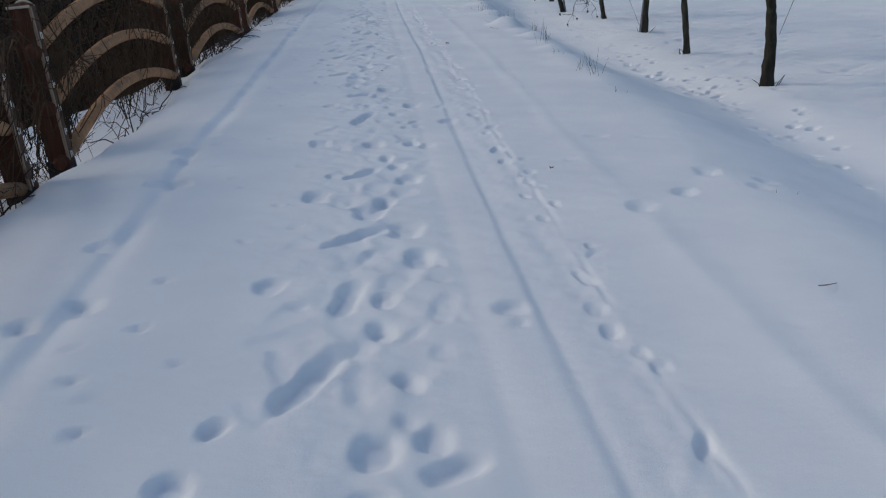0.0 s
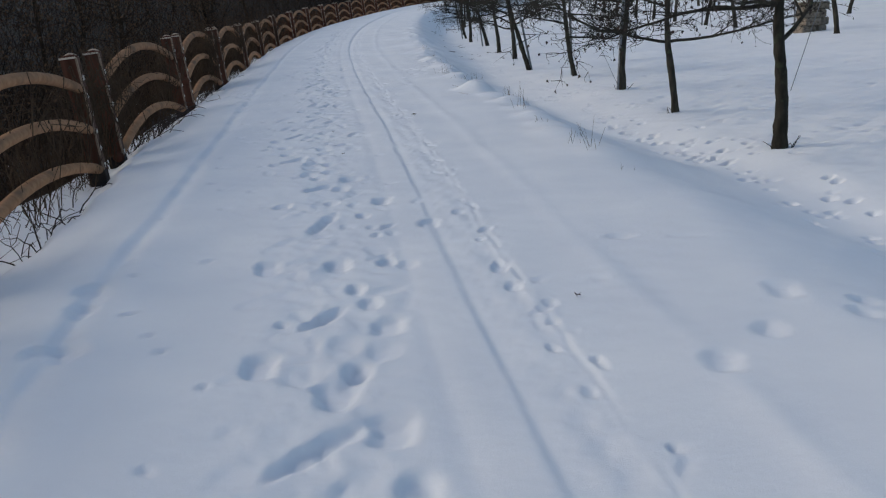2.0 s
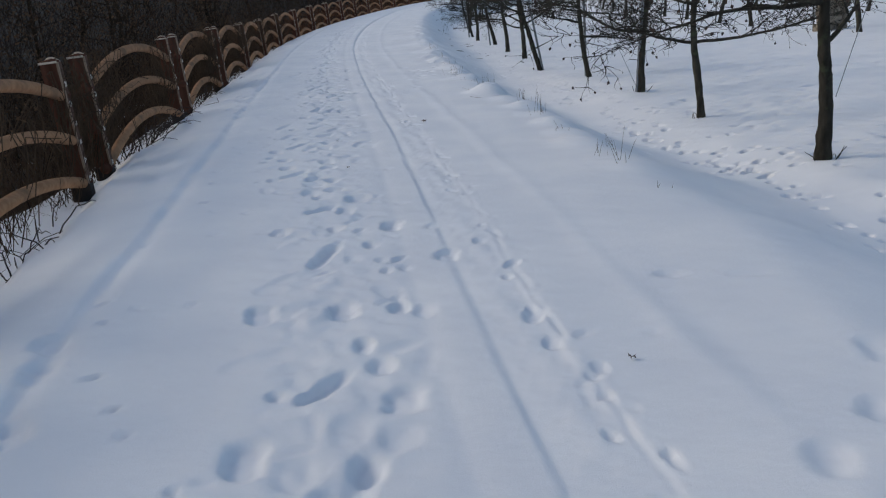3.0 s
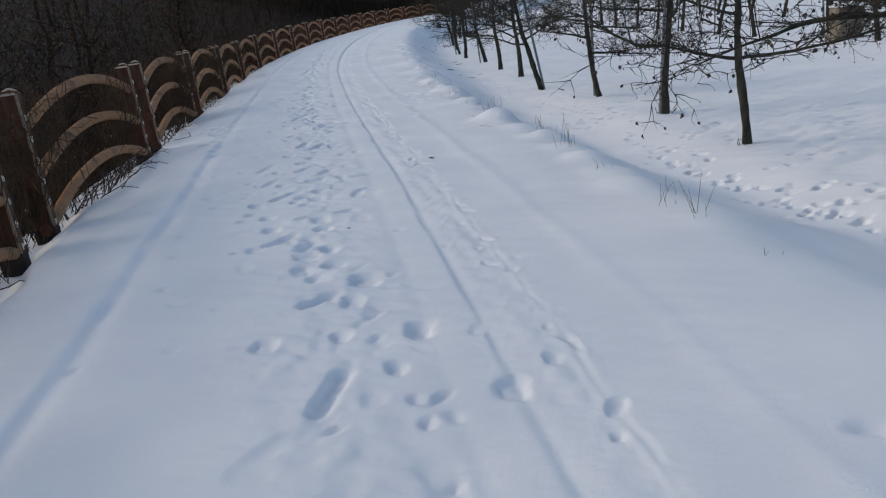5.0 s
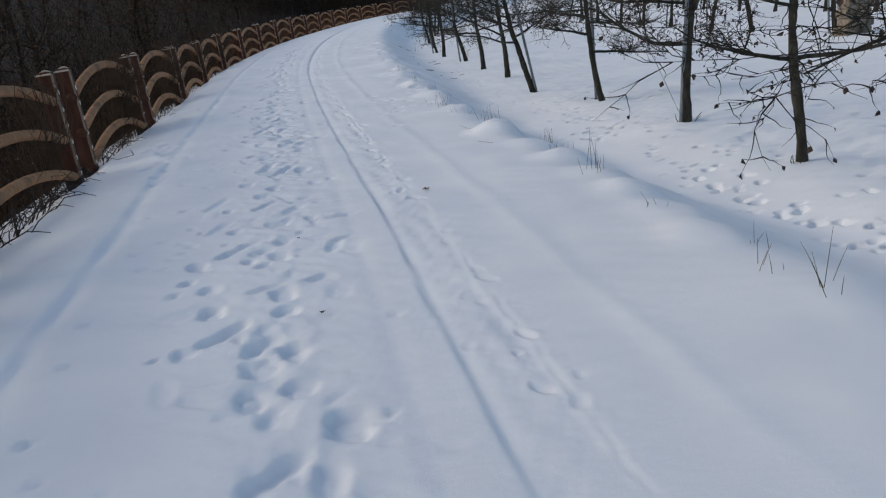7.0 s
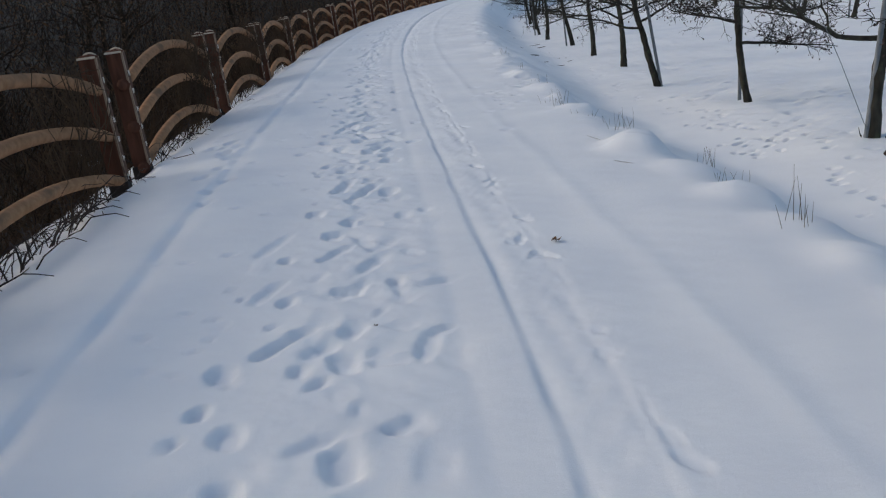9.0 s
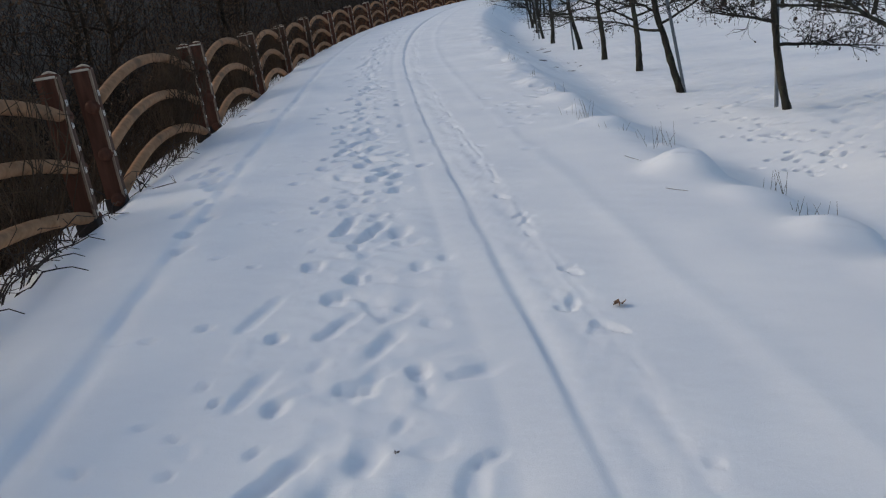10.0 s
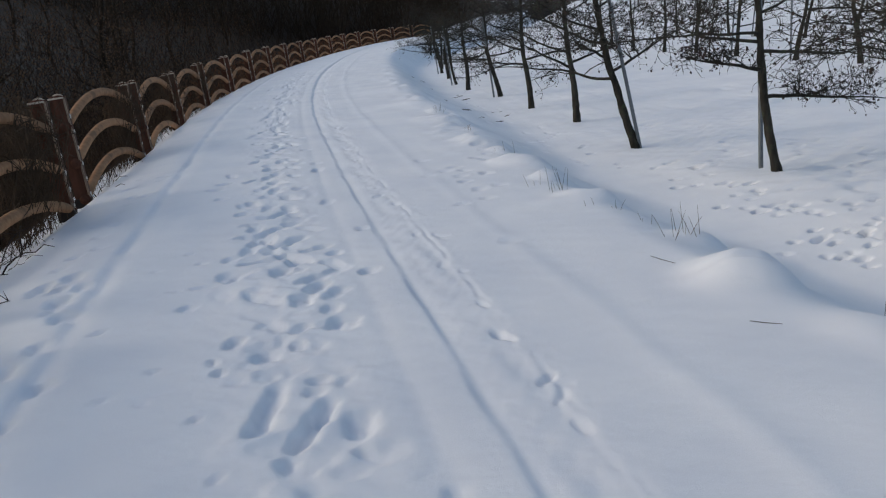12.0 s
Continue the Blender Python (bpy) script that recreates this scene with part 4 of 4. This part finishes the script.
def leaf_scatter():
    """Withered leaves still hanging in the brush."""
    r = random.Random(17)
    t = Tubes()
    for k in range(46000):
        if k % 90 == 0:   # a bush that kept its leaves
            by, be, bz = r.uniform(-3, 56), 0.8 + 6 * r.random() ** 1.3, r.uniform(-0.6, 2.6)
        if k % 3:
            y, e, z = by + r.gauss(0, 0.5), max(0.4, be + r.gauss(0, 0.5)), bz + r.gauss(0, 0.5)
        else:
            y, e, z = r.uniform(-3, 48), 0.5 + 7 * r.random() ** 1.4, -1.0 + 3.2 * r.random()
        x = float(fence_x(y)) - e
        p = Vector((x, y, z + 0.1 * e))
        s = r.uniform(0.014, 0.036)
        u = Vector((r.gauss(0, 1), r.gauss(0, 1), r.gauss(0, 1))).normalized()
        v = u.cross(Vector((r.gauss(0, 1), r.gauss(0, 1), r.gauss(0, 1)))).normalized()
        b = len(t.v)
        t.v += [p - u * s, p - v * s * 0.5, p + u * s, p + v * s * 0.5]
        t.f.append((b, b + 1, b + 2, b + 3))
    tagged(part("hanging_leaves", t.mesh("hanging_leaves", False), BRUSH_LEAF), "withered brown leaves hanging in the brush", "leaves", kind="stuff")


leaf_scatter()


def fence_leaves():
    """Withered creeper leaves that fill the fence bays towards the bend."""
    r = random.Random(29)
    t = Tubes()
    for k in range(9000):
        y = 30 + 62 * r.random() ** 0.8
        if r.random() > (y - 26) / 22:
            continue
        p = Vector((float(fence_x(y)) - 0.08 + r.gauss(0, 0.05), y, float(fence_z(y)) - 0.15 + 1.15 * r.random() ** 1.2))
        s = r.uniform(0.03, 0.075)
        u = Vector((r.gauss(0, 0.6), r.gauss(0, 1), r.gauss(0, 1))).normalized()
        v = u.cross(Vector((r.gauss(0, 1), r.gauss(0, 1), r.gauss(0, 1)))).normalized()
        b = len(t.v)
        t.v += [p - u * s, p - v * s * 0.6 + u * s * 0.2, p + u * s, p + v * s * 0.6 + u * s * 0.2]
        t.f.append((b, b + 1, b + 2, b + 3))
    tagged(part("creeper_leaves", t.mesh("creeper_leaves", False), CREEPER), "withered russet creeper leaves filling the far fence bays", "leaves", kind="stuff")


fence_leaves()


def vine_clump(y, seed, n=70, reach=0.35):
    """A curtain of dry vine hung over the rails and posts down to the snow."""
    r = random.Random(seed)
    x = float(fence_x(y))
    clump = thing("vine_clump", "tangled dry vine climbing over the fence rails", "vine", (x - 0.03, y, gz(x, y)), "vines on the fence", turn=math.degrees(math.atan2(-(float(fence_x(y + 1)) - x), 1)))
    for i in range(n):
        if i % 6 == 0:
            t = Tubes()
        p = Vector((r.gauss(-0.03, 0.06), r.gauss(0, reach * 0.6), r.uniform(0.0, 0.3)))
        top = r.uniform(0.7, 1.35)
        pts = [p]
        d = Vector((r.gauss(0, 0.2), r.gauss(0, 0.3), 1)).normalized()
        for k in range(7):
            d = (d + Vector((-pts[-1].x * 1.2 + r.gauss(0, 0.25), r.gauss(0, 0.35), r.gauss(0, 0.3) + (0.3 if pts[-1].z < top else -0.9)))).normalized()
            pts.append(pts[-1] + d * 0.2)
        w = r.uniform(0.002, 0.006)
        t.tube(pts, [w] * 8, 3, cap=False)
        if i % 6 == 5 or i == n - 1:
            part("vine_stem", t.mesh("vine_stem"), VINE, clump)


for k, (y, n) in enumerate([(5.2, 90), (6.75, 90), (10.6, 60), (11.55, 90), (12.4, 40), (15.2, 60), (19.6, 130), (20.3, 90), (24.8, 90), (25.6, 70), (30.2, 90), (35.4, 80), (1.5, 90), (9.0, 30)]):
    vine_clump(y, 500 + k, n)


def bramble(x, y, seed, n=9):
    """Dark arching bramble canes that root by the fence and bow over the snow."""
    r = random.Random(seed)
    bush = thing("bramble", "dark leafless bramble canes arching out of the snow", "bramble", (x, y, gz(x, y)), "brambles by the fence")
    for k in range(n):
        t = Tubes()
        a, reach, top = r.uniform(-2.2, 0.9), r.uniform(0.2, 0.6), r.uniform(0.06, 0.32)
        p = Vector((r.gauss(-0.05, 0.1), r.gauss(0, 0.2), -0.05))
        pts = [p + Vector((math.cos(a) * reach * i / 6, math.sin(a) * reach * i / 6, 0.05 + top * math.sin(math.pi * 0.62 * i / 6) + r.gauss(0, 0.012))) for i in range(7)]
        pts[0] = p
        w = r.uniform(0.004, 0.0085)
        t.tube(pts, [w * (1 - 0.1 * i) for i in range(7)], 5)
        for j in range(r.randrange(0, 3)):
            q = pts[r.randrange(2, 6)]
            t.tube([q, q + Vector((r.gauss(0, 0.07), r.gauss(0, 0.07), r.uniform(-0.02, 0.1)))], [w * 0.6, w * 0.3], 4)
        part("cane", t.mesh("cane"), BRAMBLE, bush)


for k, (y, off, n) in enumerate([(5.4, 0.2, 10), (8.3, 0.25, 12), (9.4, 0.2, 14), (12.6, 0.12, 12), (13.4, 0.18, 14), (14.2, 0.2, 14), (15.0, 0.15, 12), (15.7, 0.12, 8), (17.0, 0.15, 9), (18.2, 0.12, 10), (19.4, 0.12, 9), (22.3, 0.15, 8), (24.0, 0.1, 8)]):
    bramble(float(fence_x(y)) + off - 0.09, y, 700 + k, n)

log_y = 41.0
log = Tubes()
log.tube([(0, 0, 0), (0.9, 0.2, 0.06), (2.0, 0.3, 0.02), (3.1, 0.7, -0.12)], [0.09, 0.085, 0.07, 0.05], 9)
ob = part("fallen_log", log.mesh("fallen_log"), GRASS)
tagged(ob, "pale fallen log lying in the brush behind the fence", "log")
ob.matrix_world = pose(float(fence_x(log_y)) - 5.2, log_y, gz(float(fence_x(log_y)) - 3.5, log_y) + 0.8)


# ---- small things on the snow ----
def grass_tuft(x, y, seed, n=7, h=0.3):
    r = random.Random(seed)
    tuft = thing("grass_tuft", "thin dry grass stalks poking through the snow", "grass", (x, y, gz(x, y)), "dry grass on the verge")
    for _ in range(n):
        t = Tubes()
        a, tilt = r.uniform(0, 6.283), r.uniform(0.05, 0.5)
        hh = h * r.uniform(0.4, 1.0)
        p = Vector((r.gauss(0, 0.06), r.gauss(0, 0.06), -0.06))
        d = Vector((math.cos(a) * tilt, math.sin(a) * tilt, 1)).normalized()
        t.tube([p, p + d * hh * 0.6, p + d * hh + Vector((0, 0, -0.04 * tilt))], [0.002, 0.0016, 0.0008], 4)
        part("stalk", t.mesh("stalk"), GRASS, tuft)


TUFTS = [(1.3, 16.84, 7, 0.3), (0.86, 18.71, 6, 0.34), (1.62, 14.82, 5, 0.3), (1.55, 14.2, 5, 0.22), (1.52, 12.82, 6, 0.42), (1.07, 17.9, 5, 0.2), (1.75, 9.5, 4, 0.4), (1.86, 8.6, 2, 0.15), (1.56, 14.3, 3, 0.2), (1.55, 11.4, 3, 0.22), (1.8, 10.43, 3, 0.2), (1.64, 9.9, 3, 0.26), (0.68, 19.0, 2, 0.3), (2.2, 5.0, 2, 0.12), (0.9, 21.5, 4, 0.2), (0.8, 24, 5, 0.25), (0.7, 27, 5, 0.25), (1.28, 15.95, 1, 0.12), (1.2, 17.4, 2, 0.2)]
for k, (x, y, n, h) in enumerate(TUFTS):
    grass_tuft(x, y, 400 + k, round(n * 1.6), h)
grass_twig = [(0.84, 16.1), (0.9, 14.9), (1.75, 3.35)]
for k, (x, y) in enumerate(grass_twig):
    t = Tubes()
    t.tube([(-0.05, 0.06, 0.035), (0, 0.01, 0.02), (0.07, -0.05, 0.004)], [0.002, 0.0025, 0.0015], 4)
    ob = part("twig", t.mesh("twig"), GRASS)
    tagged(ob, "single dark twig lying on smooth snow", "twig", "fallen twigs")
    ob.matrix_world = pose(x, y, gz(x, y), 0, 0, 40 * k)


def dry_leaf(x, y, size, turn, mat, label):
    t = Tubes()
    r = random.Random(int(x * 100) + 7)
    for a in (0, 2.1, 4.2, 3.1):
        t.leaf((0, 0, 0.012), (math.cos(a), math.sin(a), 0.15), size, r)
    ob = part("fallen_leaf", t.mesh("fallen_leaf"), mat)
    tagged(ob, label, "leaf", "fallen leaves")
    z = gz(x, y) + float(ruts(np.array(x), np.array(y)))
    ob.matrix_world = pose(x, y, z, 0, 0, turn)


dry_leaf(0.06, 12.78, 0.038, 20, LEAF_TAN, "curled brown dead leaf lying on the snow")
dry_leaf(-0.73, 9.98, 0.02, 70, LEAF, "small dark leaf scrap lying in trampled snow")
dry_leaf(-0.95, 11.55, 0.012, 10, LEAF, "small dark leaf scrap lying in trampled snow")
dry_leaf(0.75, 5.45, 0.022, 130, LEAF, "small dark leaf scrap lying in trampled snow")


# ---- stack of blocks in the orchard ----
def block_stack(x, y):
    st = thing("block_stack", "stack of rough tan blocks under a thin snow cap", "block stack", (x, y, gz(x, y) - 0.04), turn=14)
    r = random.Random(3)
    for row in range(4):
        for k in range(3):
            bm = bmesh.new()
            box(bm, (0.275 + r.uniform(-0.03, 0.02), 0.44 + r.uniform(-0.05, 0.03), 0.222), (-0.28 + 0.28 * k + r.uniform(-0.03, 0.03) + (0.05 if row % 2 else -0.03), r.uniform(-0.04, 0.04), 0.11 + 0.222 * row), 0.04)
            part("block", bm, STONE, st)
    bm = bmesh.new()
    box(bm, (0.8, 0.42, 0.06), (0, 0, 0.915), 0.028)
    part("snow_cap", bm, SNOW, st, "thin white snow cap")
    return st


block_stack(12.1, 26.2)
